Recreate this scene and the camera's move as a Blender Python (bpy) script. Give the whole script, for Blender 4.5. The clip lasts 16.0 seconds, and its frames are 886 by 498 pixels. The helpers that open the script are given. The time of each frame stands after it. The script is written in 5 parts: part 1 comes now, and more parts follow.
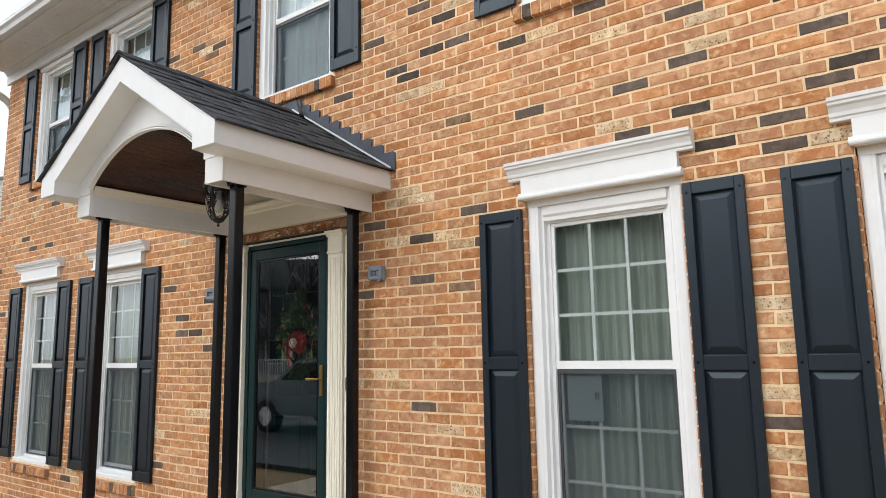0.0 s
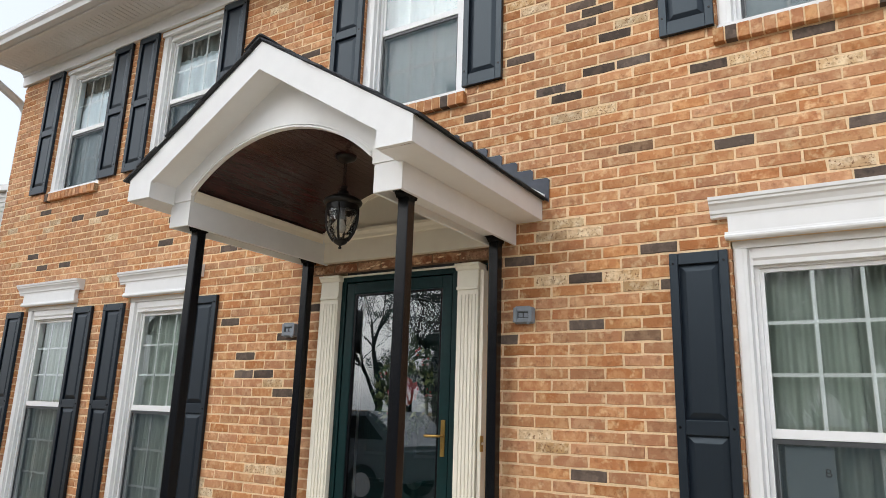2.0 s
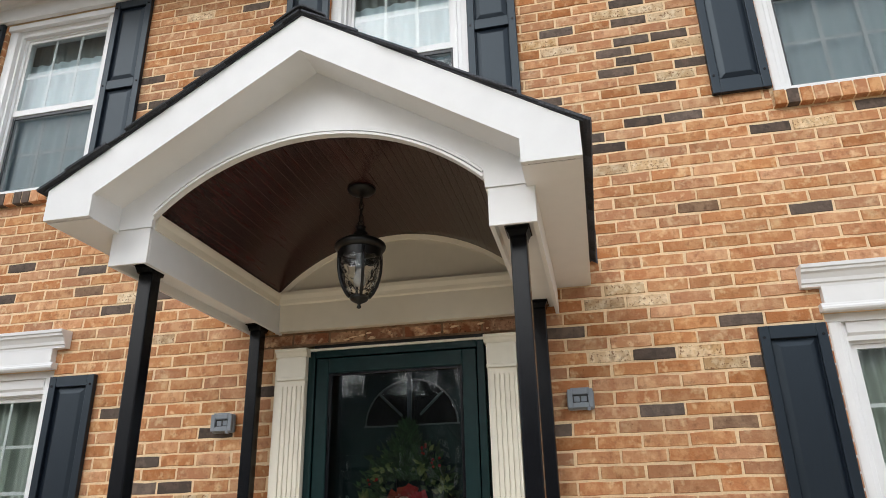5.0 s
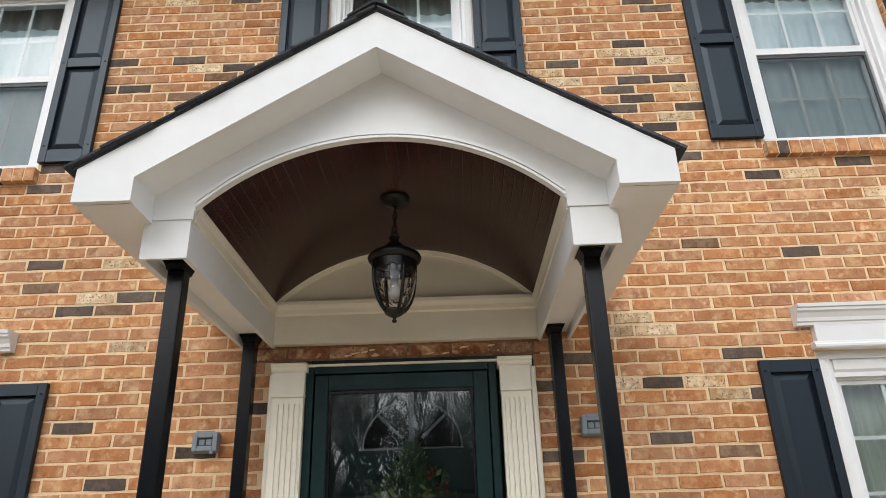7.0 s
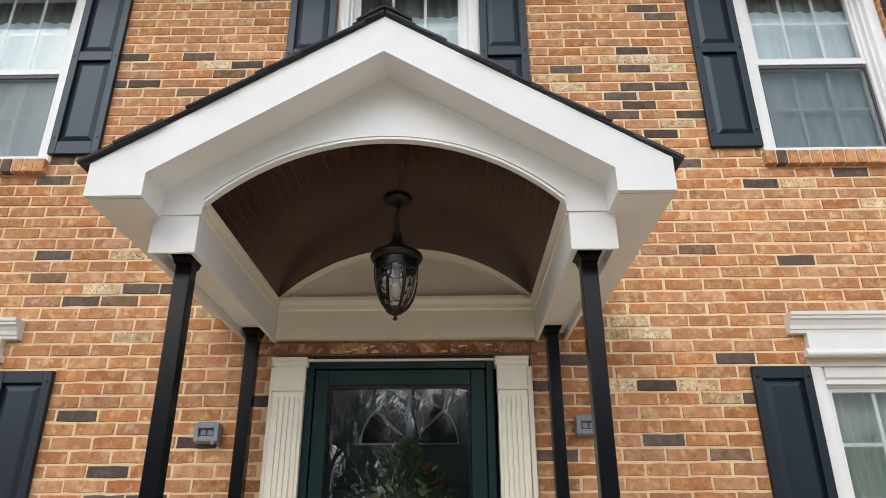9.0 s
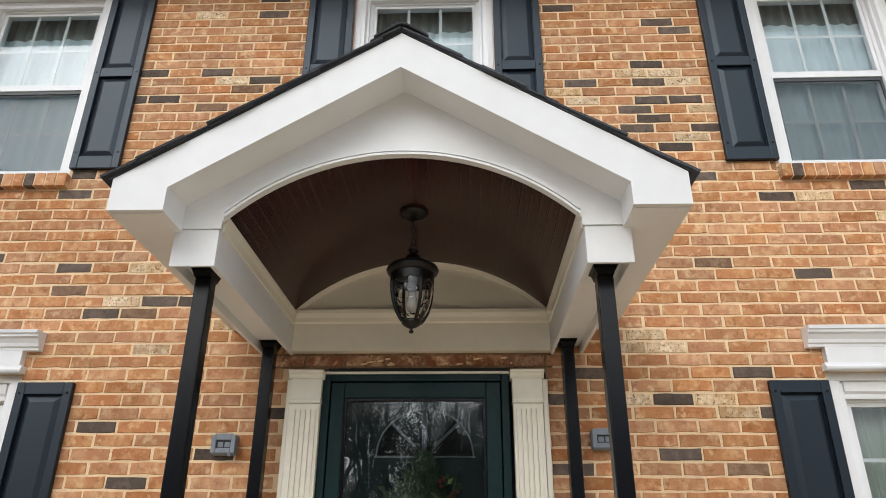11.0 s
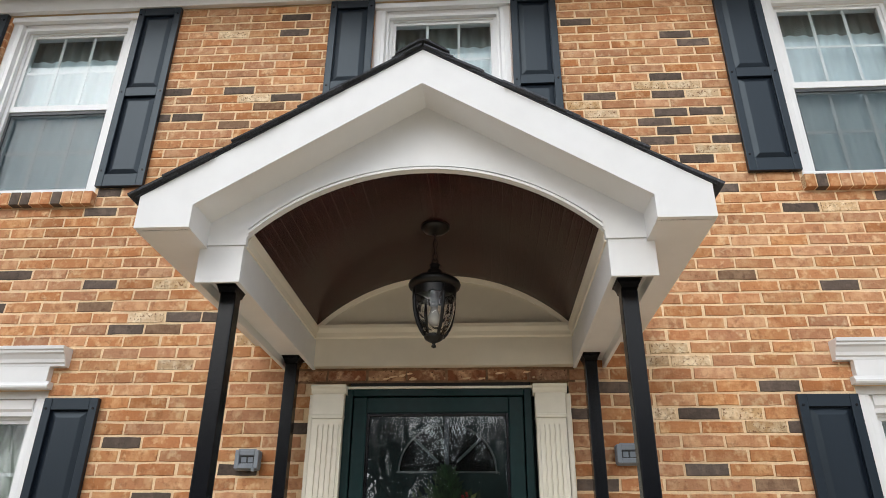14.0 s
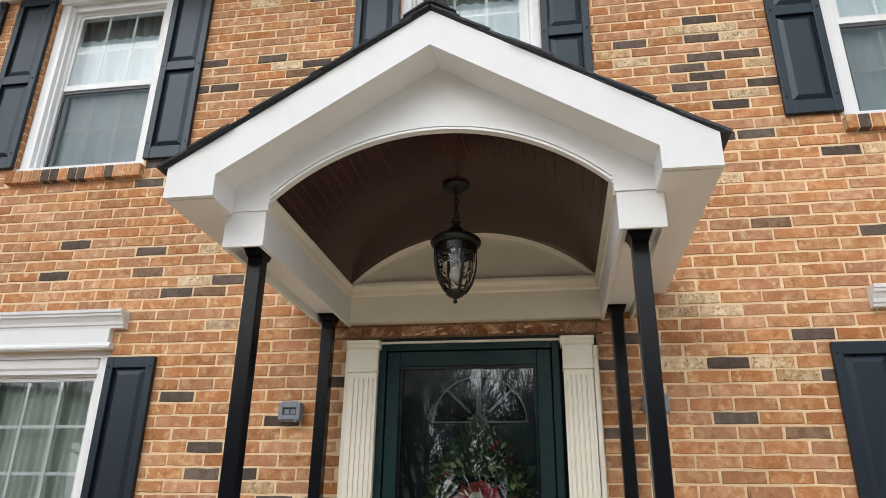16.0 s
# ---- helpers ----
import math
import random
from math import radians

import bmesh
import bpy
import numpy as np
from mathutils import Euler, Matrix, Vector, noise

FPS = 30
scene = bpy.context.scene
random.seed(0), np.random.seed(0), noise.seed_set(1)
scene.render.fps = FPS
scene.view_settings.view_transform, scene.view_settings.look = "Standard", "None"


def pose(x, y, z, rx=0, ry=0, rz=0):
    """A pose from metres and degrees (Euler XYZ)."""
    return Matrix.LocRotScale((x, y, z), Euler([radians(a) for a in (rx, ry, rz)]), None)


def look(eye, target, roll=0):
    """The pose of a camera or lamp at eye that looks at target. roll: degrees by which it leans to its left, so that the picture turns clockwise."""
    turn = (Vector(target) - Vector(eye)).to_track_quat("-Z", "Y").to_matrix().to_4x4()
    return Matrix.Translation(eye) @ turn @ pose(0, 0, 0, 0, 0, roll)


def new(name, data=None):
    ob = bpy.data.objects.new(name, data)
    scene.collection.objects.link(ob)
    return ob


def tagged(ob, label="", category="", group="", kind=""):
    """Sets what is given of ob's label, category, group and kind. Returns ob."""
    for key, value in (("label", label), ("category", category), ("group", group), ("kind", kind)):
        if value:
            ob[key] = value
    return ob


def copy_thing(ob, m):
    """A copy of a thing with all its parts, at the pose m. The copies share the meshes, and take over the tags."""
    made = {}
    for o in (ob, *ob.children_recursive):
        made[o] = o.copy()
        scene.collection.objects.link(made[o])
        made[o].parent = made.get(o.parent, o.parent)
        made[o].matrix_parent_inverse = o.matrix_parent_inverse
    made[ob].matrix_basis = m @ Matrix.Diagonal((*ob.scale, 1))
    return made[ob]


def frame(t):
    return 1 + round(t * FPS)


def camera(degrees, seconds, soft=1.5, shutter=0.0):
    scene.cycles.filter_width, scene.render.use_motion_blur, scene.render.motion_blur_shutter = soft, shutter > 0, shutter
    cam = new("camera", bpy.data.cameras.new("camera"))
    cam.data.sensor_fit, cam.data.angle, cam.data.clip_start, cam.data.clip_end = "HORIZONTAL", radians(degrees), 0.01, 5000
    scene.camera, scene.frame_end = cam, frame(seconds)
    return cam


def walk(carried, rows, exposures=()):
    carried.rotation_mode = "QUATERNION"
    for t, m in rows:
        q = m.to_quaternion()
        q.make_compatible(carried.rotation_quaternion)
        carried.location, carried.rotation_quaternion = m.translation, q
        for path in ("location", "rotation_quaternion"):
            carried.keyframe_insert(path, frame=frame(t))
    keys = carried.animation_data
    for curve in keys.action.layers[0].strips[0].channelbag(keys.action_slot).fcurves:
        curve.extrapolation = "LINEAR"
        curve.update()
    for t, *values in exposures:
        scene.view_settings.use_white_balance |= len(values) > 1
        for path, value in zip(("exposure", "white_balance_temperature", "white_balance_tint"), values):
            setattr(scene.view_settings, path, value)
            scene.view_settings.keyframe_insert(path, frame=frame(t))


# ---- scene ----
cam = camera(65.97, 16.0, 0.8)
PATH = [
    (0, (4.0527, -3.4509, 1.2344), (2.8675, -1.8670, 1.5287), -0.98),
    (0.5, (3.7296, -3.5768, 1.1869), (2.5192, -2.0120, 1.4807), 0.58),
    (1, (3.4085, -3.5762, 1.2136), (2.1332, -2.0745, 1.5578), 1.41),
    (1.5, (2.9908, -3.6638, 1.1576), (1.7604, -2.1303, 1.5244), 3.02),
    (2, (2.6328, -3.6711, 1.1956), (1.5991, -2.0227, 1.6582), 1.89),
    (2.5, (2.3127, -3.6460, 1.2146), (1.3343, -2.0358, 1.8857), -0.12),
    (3, (1.9759, -3.6408, 1.1952), (1.1289, -1.9578, 1.8659), 0.64),
    (3.5, (1.6681, -3.6453, 1.2452), (1.0261, -1.8496, 1.8481), -0.46),
    (4, (1.4090, -3.5684, 1.2187), (0.8134, -1.7694, 1.8581), -2.76),
    (4.2, (1.3207, -3.5255, 1.2328), (0.7418, -1.7241, 1.8809), -2.27),
    (6.3, (0.5297, -3.3265, 1.2794), (0.4355, -1.5054, 2.1008), -2.19),
    (6.5, (0.4611, -3.3381, 1.2740), (0.3658, -1.5134, 2.0873), -1.62),
    (7, (0.2730, -3.3912, 1.2697), (0.2468, -1.5523, 2.0557), -1.63),
    (7.5, (0.2564, -3.4370, 1.2569), (0.2436, -1.5967, 2.0400), -1.29),
    (8, (0.2672, -3.4454, 1.2551), (0.2523, -1.6037, 2.0348), -0.47),
    (10.5, (0.2750, -3.4689, 1.2557), (0.2267, -1.6331, 2.0480), -0.04),
    (11, (0.2613, -3.4728, 1.2534), (0.1942, -1.6465, 2.0659), 0.31),
    (11.5, (0.2510, -3.4805, 1.2576), (0.1621, -1.6600, 2.0810), 0.26),
    (12, (0.2412, -3.4813, 1.2541), (0.1343, -1.6633, 2.0808), 0.37),
    (12.5, (0.2369, -3.4823, 1.2553), (0.1274, -1.6637, 2.0805), 0.53),
    (13, (0.2389, -3.4798, 1.2543), (0.1301, -1.6667, 2.0913), 0.23),
    (13.5, (0.2365, -3.4794, 1.2538), (0.1232, -1.6712, 2.1008), 0.84),
    (14, (0.2403, -3.4784, 1.2550), (0.1242, -1.6709, 2.1033), 0.52),
    (14.5, (0.2433, -3.4736, 1.2553), (0.1298, -1.6626, 2.0962), 0.31),
    (15, (0.2475, -3.4728, 1.2572), (0.1192, -1.6649, 2.1029), 0.41),
    (15.5, (0.2642, -3.4752, 1.2573), (0.1352, -1.6273, 2.0111), -0.18),
    (16, (0.4401, -3.5290, 1.2333), (0.1353, -1.6918, 1.9624), 0.93),
]
walk(cam, [(t, look(eye, target, roll)) for t, eye, target, roll in PATH],
     [(0, 0.05), (1, 0.01), (2, -0.06), (2.6, -0.11), (3.2, -0.155), (3.6, -0.13), (4.2, -0.02), (7, -0.025), (16, -0.02)])

# ---- world, sun, exposure ----
SUN_ELEV, SUN_TURN = 33.0, 204.0
world = bpy.data.worlds.new("overcast_sky")
scene.world = world
world.use_nodes = True
wn = world.node_tree.nodes
wl = world.node_tree.links
sky = wn.new("ShaderNodeTexSky")
sky.sky_type = "NISHITA"
sky.sun_disc = False
sky.sun_elevation = radians(SUN_ELEV)
sky.sun_rotation = radians(SUN_TURN)
sky.air_density, sky.dust_density, sky.ozone_density = 1.0, 4.0, 1.0
grey = wn.new("ShaderNodeHueSaturation")
grey.inputs["Saturation"].default_value = 0.22
wl.new(sky.outputs[0], grey.inputs["Color"])
cloud = wn.new("ShaderNodeMix")   # an even layer of cloud over the clear sky
cloud.data_type = "RGBA"
cloud.inputs["Factor"].default_value = 0.62
cloud.inputs["B"].default_value = (3.36, 3.76, 4.24, 1)
wl.new(grey.outputs[0], cloud.inputs["A"])
wl.new(cloud.outputs["Result"], wn["Background"].inputs[0])
wn["Background"].inputs[1].default_value = 0.30
sun_data = bpy.data.lights.new("sun", "SUN")
sun_data.energy, sun_data.angle, sun_data.color = 0.45, radians(60), (1.0, 1.0, 1.0)
sun = new("sun", sun_data)
sun.matrix_world = look((-2, -20, 16), (0, 0, 2))


# ---- materials ----
def mat(name, base, rough=0.6, metal=0.0, grain=0.0, scale=40.0, bump=0.0, spread=0.0, second=None, coat=0.0, stretch=(1, 1, 1), spec=0.5, big=2.5):
    """A surface with variation at two scales, fine relief and, with spread, a tone of its own for each piece."""
    m = bpy.data.materials.new(name)
    m.use_nodes = True
    n, l = m.node_tree.nodes, m.node_tree.links
    b = n["Principled BSDF"]
    b.inputs["Roughness"].default_value = rough
    b.inputs["Metallic"].default_value = metal
    b.inputs["Specular IOR Level"].default_value = spec
    b.inputs["Coat Weight"].default_value = coat
    b.inputs["Coat Roughness"].default_value = 0.15
    co = n.new("ShaderNodeTexCoord")
    mp = n.new("ShaderNodeMapping")
    mp.inputs["Scale"].default_value = stretch
    l.new(co.outputs["Object"], mp.inputs[0])
    fine = n.new("ShaderNodeTexNoise")
    fine.inputs["Scale"].default_value, fine.inputs["Detail"].default_value = scale, 5
    l.new(mp.outputs[0], fine.inputs["Vector"])
    broad = n.new("ShaderNodeTexNoise")
    broad.inputs["Scale"].default_value, broad.inputs["Detail"].default_value = big, 3
    l.new(mp.outputs[0], broad.inputs["Vector"])
    two = n.new("ShaderNodeMix")
    two.data_type = "RGBA"
    two.inputs["A"].default_value = (*base, 1)
    two.inputs["B"].default_value = (*(second or [c * (1 - grain) for c in base]), 1)
    mean = n.new("ShaderNodeMath")
    mean.operation = "ADD"
    l.new(fine.outputs[0], mean.inputs[0])
    l.new(broad.outputs[0], mean.inputs[1])
    ramp = n.new("ShaderNodeMapRange")
    ramp.inputs["From Min"].default_value, ramp.inputs["From Max"].default_value = 0.75, 1.25
    l.new(mean.outputs[0], ramp.inputs[0])
    l.new(ramp.outputs[0], two.inputs["Factor"])
    out = two.outputs["Result"]
    if spread:
        info = n.new("ShaderNodeObjectInfo")
        geo = n.new("ShaderNodeNewGeometry")
        both = n.new("ShaderNodeMath")
        both.operation = "ADD"
        l.new(info.outputs["Random"], both.inputs[0])
        l.new(geo.outputs["Random Per Island"], both.inputs[1])
        frac = n.new("ShaderNodeMath")
        frac.operation = "FRACT"
        l.new(both.outputs[0], frac.inputs[0])
        val = n.new("ShaderNodeMapRange")
        val.inputs["To Min"].default_value, val.inputs["To Max"].default_value = 1 - spread, 1 + spread
        l.new(frac.outputs[0], val.inputs[0])
        hs = n.new("ShaderNodeHueSaturation")
        l.new(out, hs.inputs["Color"])
        l.new(val.outputs[0], hs.inputs["Value"])
        hue = n.new("ShaderNodeMapRange")
        hue.inputs["To Min"].default_value, hue.inputs["To Max"].default_value = 0.5 - 0.035 * spread, 0.5 + 0.05 * spread
        twist = n.new("ShaderNodeMath")
        twist.operation = "MULTIPLY_ADD"
        twist.inputs[1].default_value, twist.inputs[2].default_value = 7.31, 0.37
        l.new(both.outputs[0], twist.inputs[0])
        fr2 = n.new("ShaderNodeMath")
        fr2.operation = "FRACT"
        l.new(twist.outputs[0], fr2.inputs[0])
        l.new(fr2.outputs[0], hue.inputs[0])
        l.new(hue.outputs[0], hs.inputs["Hue"])
        out = hs.outputs[0]
    l.new(out, b.inputs["Base Color"])
    if bump:
        bp = n.new("ShaderNodeBump")
        bp.inputs["Strength"].default_value, bp.inputs["Distance"].default_value = bump, 0.003
        l.new(fine.outputs[0], bp.inputs["Height"])
        l.new(bp.outputs[0], b.inputs["Normal"])
    return m


def brick_mat(name, body, light, fleck, spread, fleck_from=0.66):
    """Fired clay: a body colour with lighter rubbed patches, dark flecks and pits; each brick has a tone of its own."""
    m = bpy.data.materials.new(name)
    m.use_nodes = True
    n, l = m.node_tree.nodes, m.node_tree.links
    b = n["Principled BSDF"]
    b.inputs["Roughness"].default_value = 0.88
    b.inputs["Specular IOR Level"].default_value = 0.3
    geo = n.new("ShaderNodeNewGeometry")
    mp = n.new("ShaderNodeMapping")
    mp.inputs["Scale"].default_value = (0.95, 1.0, 0.90)
    l.new(geo.outputs["Position"], mp.inputs[0])
    info = n.new("ShaderNodeObjectInfo")
    both = n.new("ShaderNodeMath")
    both.operation = "ADD"
    l.new(info.outputs["Random"], both.inputs[0])
    l.new(geo.outputs["Random Per Island"], both.inputs[1])
    apart = n.new("ShaderNodeVectorMath")   # each brick has marks of its own
    apart.operation = "SCALE"
    apart.inputs[0].default_value = (61.0, 23.0, 97.0)
    l.new(both.outputs[0], apart.inputs["Scale"])
    l.new(apart.outputs[0], mp.inputs["Location"])

    def cloudy(scale, detail, lo, hi):
        t = n.new("ShaderNodeTexNoise")
        t.inputs["Scale"].default_value, t.inputs["Detail"].default_value, t.inputs["Roughness"].default_value = scale, detail, 0.6
        l.new(mp.outputs[0], t.inputs["Vector"])
        g = n.new("ShaderNodeMapRange")
        g.inputs["From Min"].default_value, g.inputs["From Max"].default_value = lo, hi
        l.new(t.outputs[0], g.inputs[0])
        return t.outputs[0], g.outputs[0]

    def blend(f, a_, b_):
        x = n.new("ShaderNodeMix")
        x.data_type = "RGBA"
        l.new(f, x.inputs["Factor"])
        for socket, value in (("A", a_), ("B", b_)):
            if isinstance(value, tuple):
                x.inputs[socket].default_value = (*value, 1)
            else:
                l.new(value, x.inputs[socket])
        return x.outputs["Result"]

    _, patches = cloudy(17, 3.0, 0.45, 0.63)
    rough_h, flecks = cloudy(85, 5, fleck_from, fleck_from + 0.07)
    _, dull = cloudy(2.3, 2, 0.35, 0.7)
    own = n.new("ShaderNodeMath")   # some bricks are paler all over
    own.operation = "MULTIPLY"
    own.inputs[1].default_value = 3.17
    l.new(both.outputs[0], own.inputs[0])
    own_f = n.new("ShaderNodeMath")
    own_f.operation = "FRACT"
    l.new(own.outputs[0], own_f.inputs[0])
    mixed = n.new("ShaderNodeMix")
    mixed.inputs["Factor"].default_value = 0.36
    l.new(patches, mixed.inputs["A"])
    l.new(own_f.outputs[0], mixed.inputs["B"])
    out = blend(mixed.outputs["Result"], body, light)
    _, smears = cloudy(19, 2.5, 0.57, 0.70)   # mortar wiped over the face
    out = blend(smears, out, tuple(0.5 * c + 0.5 * d for c, d in zip(light, (0.70, 0.50, 0.29))) if light[0] > 0.4 else light)
    _, grime = cloudy(27, 4, 0.55, 0.70)   # brown firing marks
    half = n.new("ShaderNodeMath")
    half.operation = "MULTIPLY"
    half.inputs[1].default_value = 0.68
    l.new(grime, half.inputs[0])
    out = blend(half.outputs[0], out, tuple(0.45 * c + 0.3 * d for c, d in zip(body, fleck)))
    out = blend(flecks, out, fleck)
    frac = n.new("ShaderNodeMath")
    frac.operation = "FRACT"
    l.new(both.outputs[0], frac.inputs[0])
    val = n.new("ShaderNodeMapRange")
    val.inputs["To Min"].default_value, val.inputs["To Max"].default_value = 1 - spread, 1 + spread
    l.new(frac.outputs[0], val.inputs[0])
    worn = n.new("ShaderNodeMapRange")
    worn.inputs["To Min"].default_value, worn.inputs["To Max"].default_value = 1.05, 0.93
    l.new(dull, worn.inputs[0])
    prod = n.new("ShaderNodeMath")
    prod.operation = "MULTIPLY"
    l.new(val.outputs[0], prod.inputs[0])
    l.new(worn.outputs[0], prod.inputs[1])
    hs = n.new("ShaderNodeHueSaturation")
    l.new(out, hs.inputs["Color"])
    l.new(prod.outputs[0], hs.inputs["Value"])
    turn = n.new("ShaderNodeMath")
    turn.operation = "MULTIPLY"
    turn.inputs[1].default_value = 5.77
    l.new(both.outputs[0], turn.inputs[0])
    fr2 = n.new("ShaderNodeMath")
    fr2.operation = "FRACT"
    l.new(turn.outputs[0], fr2.inputs[0])
    sat = n.new("ShaderNodeMapRange")
    sat.inputs["To Min"].default_value, sat.inputs["To Max"].default_value = 0.90, 1.03
    l.new(fr2.outputs[0], sat.inputs[0])
    l.new(sat.outputs[0], hs.inputs["Saturation"])
    l.new(hs.outputs[0], b.inputs["Base Color"])
    bp = n.new("ShaderNodeBump")
    bp.inputs["Strength"].default_value, bp.inputs["Distance"].default_value = 0.9, 0.004
    l.new(rough_h, bp.inputs["Height"])
    l.new(bp.outputs[0], b.inputs["Normal"])
    return m


def glass_mat(name, tint, ior=1.5, gain=1.6, waves=0.0, wave_scale=3.0):
    """Clear pane: it lets light through and mirrors what stands before it."""
    m = bpy.data.materials.new(name)
    m.use_nodes = True
    n, l = m.node_tree.nodes, m.node_tree.links
    n.remove(n["Principled BSDF"])
    tr = n.new("ShaderNodeBsdfTransparent")
    tr.inputs[0].default_value = (*tint, 1)
    gl = n.new("ShaderNodeBsdfGlossy")
    gl.inputs["Roughness"].default_value = 0.0
    gl.inputs["Color"].default_value = (0.95, 0.98, 1, 1)
    fr = n.new("ShaderNodeFresnel")
    fr.inputs[0].default_value = ior
    up = n.new("ShaderNodeMath")
    up.operation, up.use_clamp = "MULTIPLY", True
    up.inputs[1].default_value = gain
    mx = n.new("ShaderNodeMixShader")
    l.new(fr.outputs[0], up.inputs[0])
    l.new(up.outputs[0], mx.inputs[0])
    l.new(tr.outputs[0], mx.inputs[1])
    l.new(gl.outputs[0], mx.inputs[2])
    l.new(mx.outputs[0], n["Material Output"].inputs[0])
    if waves:
        ns = n.new("ShaderNodeTexNoise")
        ns.inputs["Scale"].default_value = wave_scale
        co = n.new("ShaderNodeTexCoord")
        l.new(co.outputs["Object"], ns.inputs["Vector"])
        bp = n.new("ShaderNodeBump")
        bp.inputs["Strength"].default_value, bp.inputs["Distance"].default_value = 1.0, waves
        l.new(ns.outputs[0], bp.inputs["Height"])
        l.new(bp.outputs[0], gl.inputs["Normal"])
        l.new(bp.outputs[0], fr.inputs["Normal"])
    return m


def clear_mat(name, tint):
    m = bpy.data.materials.new(name)
    m.use_nodes = True
    n = m.node_tree.nodes
    n.remove(n["Principled BSDF"])
    tr = n.new("ShaderNodeBsdfTransparent")
    tr.inputs[0].default_value = (*tint, 1)
    m.node_tree.links.new(tr.outputs[0], n["Material Output"].inputs[0])
    return m


def veil_mat(name, colour, cover, through_light=0.0):
    """Thin stuff that is part see-through: mesh, sheer cloth."""
    m = bpy.data.materials.new(name)
    m.use_nodes = True
    n, l = m.node_tree.nodes, m.node_tree.links
    n.remove(n["Principled BSDF"])
    tr = n.new("ShaderNodeBsdfTransparent")
    df = n.new("ShaderNodeBsdfDiffuse")
    df.inputs[0].default_value = (*colour, 1)
    shade = df
    if through_light:
        tl = n.new("ShaderNodeBsdfTranslucent")
        tl.inputs[0].default_value = (*colour, 1)
        shade = n.new("ShaderNodeMixShader")
        shade.inputs[0].default_value = through_light
        l.new(df.outputs[0], shade.inputs[1])
        l.new(tl.outputs[0], shade.inputs[2])
    mx = n.new("ShaderNodeMixShader")
    mx.inputs[0].default_value = cover
    l.new(tr.outputs[0], mx.inputs[1])
    l.new(shade.outputs[0], mx.inputs[2])
    l.new(mx.outputs[0], n["Material Output"].inputs[0])
    return m


BRICK = brick_mat("brick_tan", (0.432, 0.172, 0.066), (0.610, 0.338, 0.166), (0.27, 0.10, 0.042), 0.16)
BRICK_DARK = brick_mat("brick_dark", (0.086, 0.065, 0.053), (0.150, 0.108, 0.084), (0.05, 0.036, 0.03), 0.3)
BRICK_SOILED = brick_mat("brick_soiled", (0.21, 0.075, 0.034), (0.52, 0.31, 0.18), (0.07, 0.03, 0.016), 0.38, 0.60)
BRICK_BROWN = brick_mat("brick_brown", (0.19, 0.105, 0.060), (0.30, 0.185, 0.11), (0.08, 0.05, 0.035), 0.2)
BRICK_PALE = brick_mat("brick_pale", (0.50, 0.30, 0.14), (0.78, 0.64, 0.44), (0.22, 0.11, 0.052), 0.14, 0.565)
SOOTY = mat("grimy_mortar", (0.34, 0.20, 0.115), 0.9, grain=0.6, scale=30, bump=0.6, big=6)
MORTAR = mat("mortar", (0.86, 0.645, 0.405), 0.9, grain=0.2, scale=90, bump=0.6, big=4)
WHITE = mat("white_trim_paint", (0.77, 0.775, 0.78), 0.45, grain=0.05, scale=12, bump=0.04)
CASING = mat("white_vinyl", (0.82, 0.83, 0.84), 0.35, grain=0.03, scale=10)
CREAM = mat("cream_paint", (0.83, 0.79, 0.68), 0.5, grain=0.06, scale=15, bump=0.05)
WARM_WHITE = mat("warm_white_paint", (0.86, 0.80, 0.68), 0.5, grain=0.06, scale=12, bump=0.04)
SOFFIT = mat("soffit_white", (0.74, 0.74, 0.74), 0.5, grain=0.05, scale=20)
SHUTTER = mat("shutter_navy_black", (0.0050, 0.0088, 0.0158), 0.40, grain=0.2, scale=150, bump=0.06, stretch=(1, 1, 0.1), spec=0.5)
SHUTTER.node_tree.nodes["Principled BSDF"].inputs["Specular Tint"].default_value = (0.76, 0.90, 1.0, 1)
BLACK = mat("black_metal", (0.0035, 0.0042, 0.0065), 0.24, grain=0.3, scale=60, bump=0.04, spec=0.26)
BRONZE = mat("dark_bronze", (0.005, 0.0045, 0.0045), 0.36, metal=0.2, grain=0.4, scale=80, bump=0.1)
STAIN = mat("espresso_stained_wood", (0.050, 0.0150, 0.0138), 0.25, scale=14, bump=0.28, spread=0.12, second=(0.021, 0.0068, 0.0065), stretch=(6, 0.8, 6), coat=0.06, spec=0.4)
SHINGLE = mat("shingle_black", (0.070, 0.076, 0.090), 0.9, grain=0.8, scale=160, bump=0.9, spread=0.3)
FLASHING = mat("flashing_slate", (0.055, 0.066, 0.092), 0.5, metal=0.1, grain=0.3, scale=20)
GREEN = mat("door_green", (0.0042, 0.0255, 0.0265), 0.38, grain=0.3, scale=25, bump=0.05, spec=0.22)
DARKROOM = mat("room_plaster", (0.30, 0.30, 0.28), 0.9, grain=0.1, scale=5)
FLOORWOOD = mat("floor_boards", (0.16, 0.09, 0.05), 0.5, grain=0.3, scale=8)
CURTAIN = veil_mat("curtain_cloth", (0.70, 0.76, 0.70), 0.93, 0.35)
CURTAIN_GREY = veil_mat("curtain_grey_cloth", (0.50, 0.56, 0.505), 0.95, 0.3)
CURTAIN_WHITE = veil_mat("curtain_white_cloth", (0.72, 0.83, 0.88), 0.97, 0.2)
VALANCE = mat("valance_cloth", (0.30, 0.34, 0.33), 0.9, grain=0.3, scale=60)
SCREEN = veil_mat("insect_mesh", (0.045, 0.062, 0.076), 0.24)
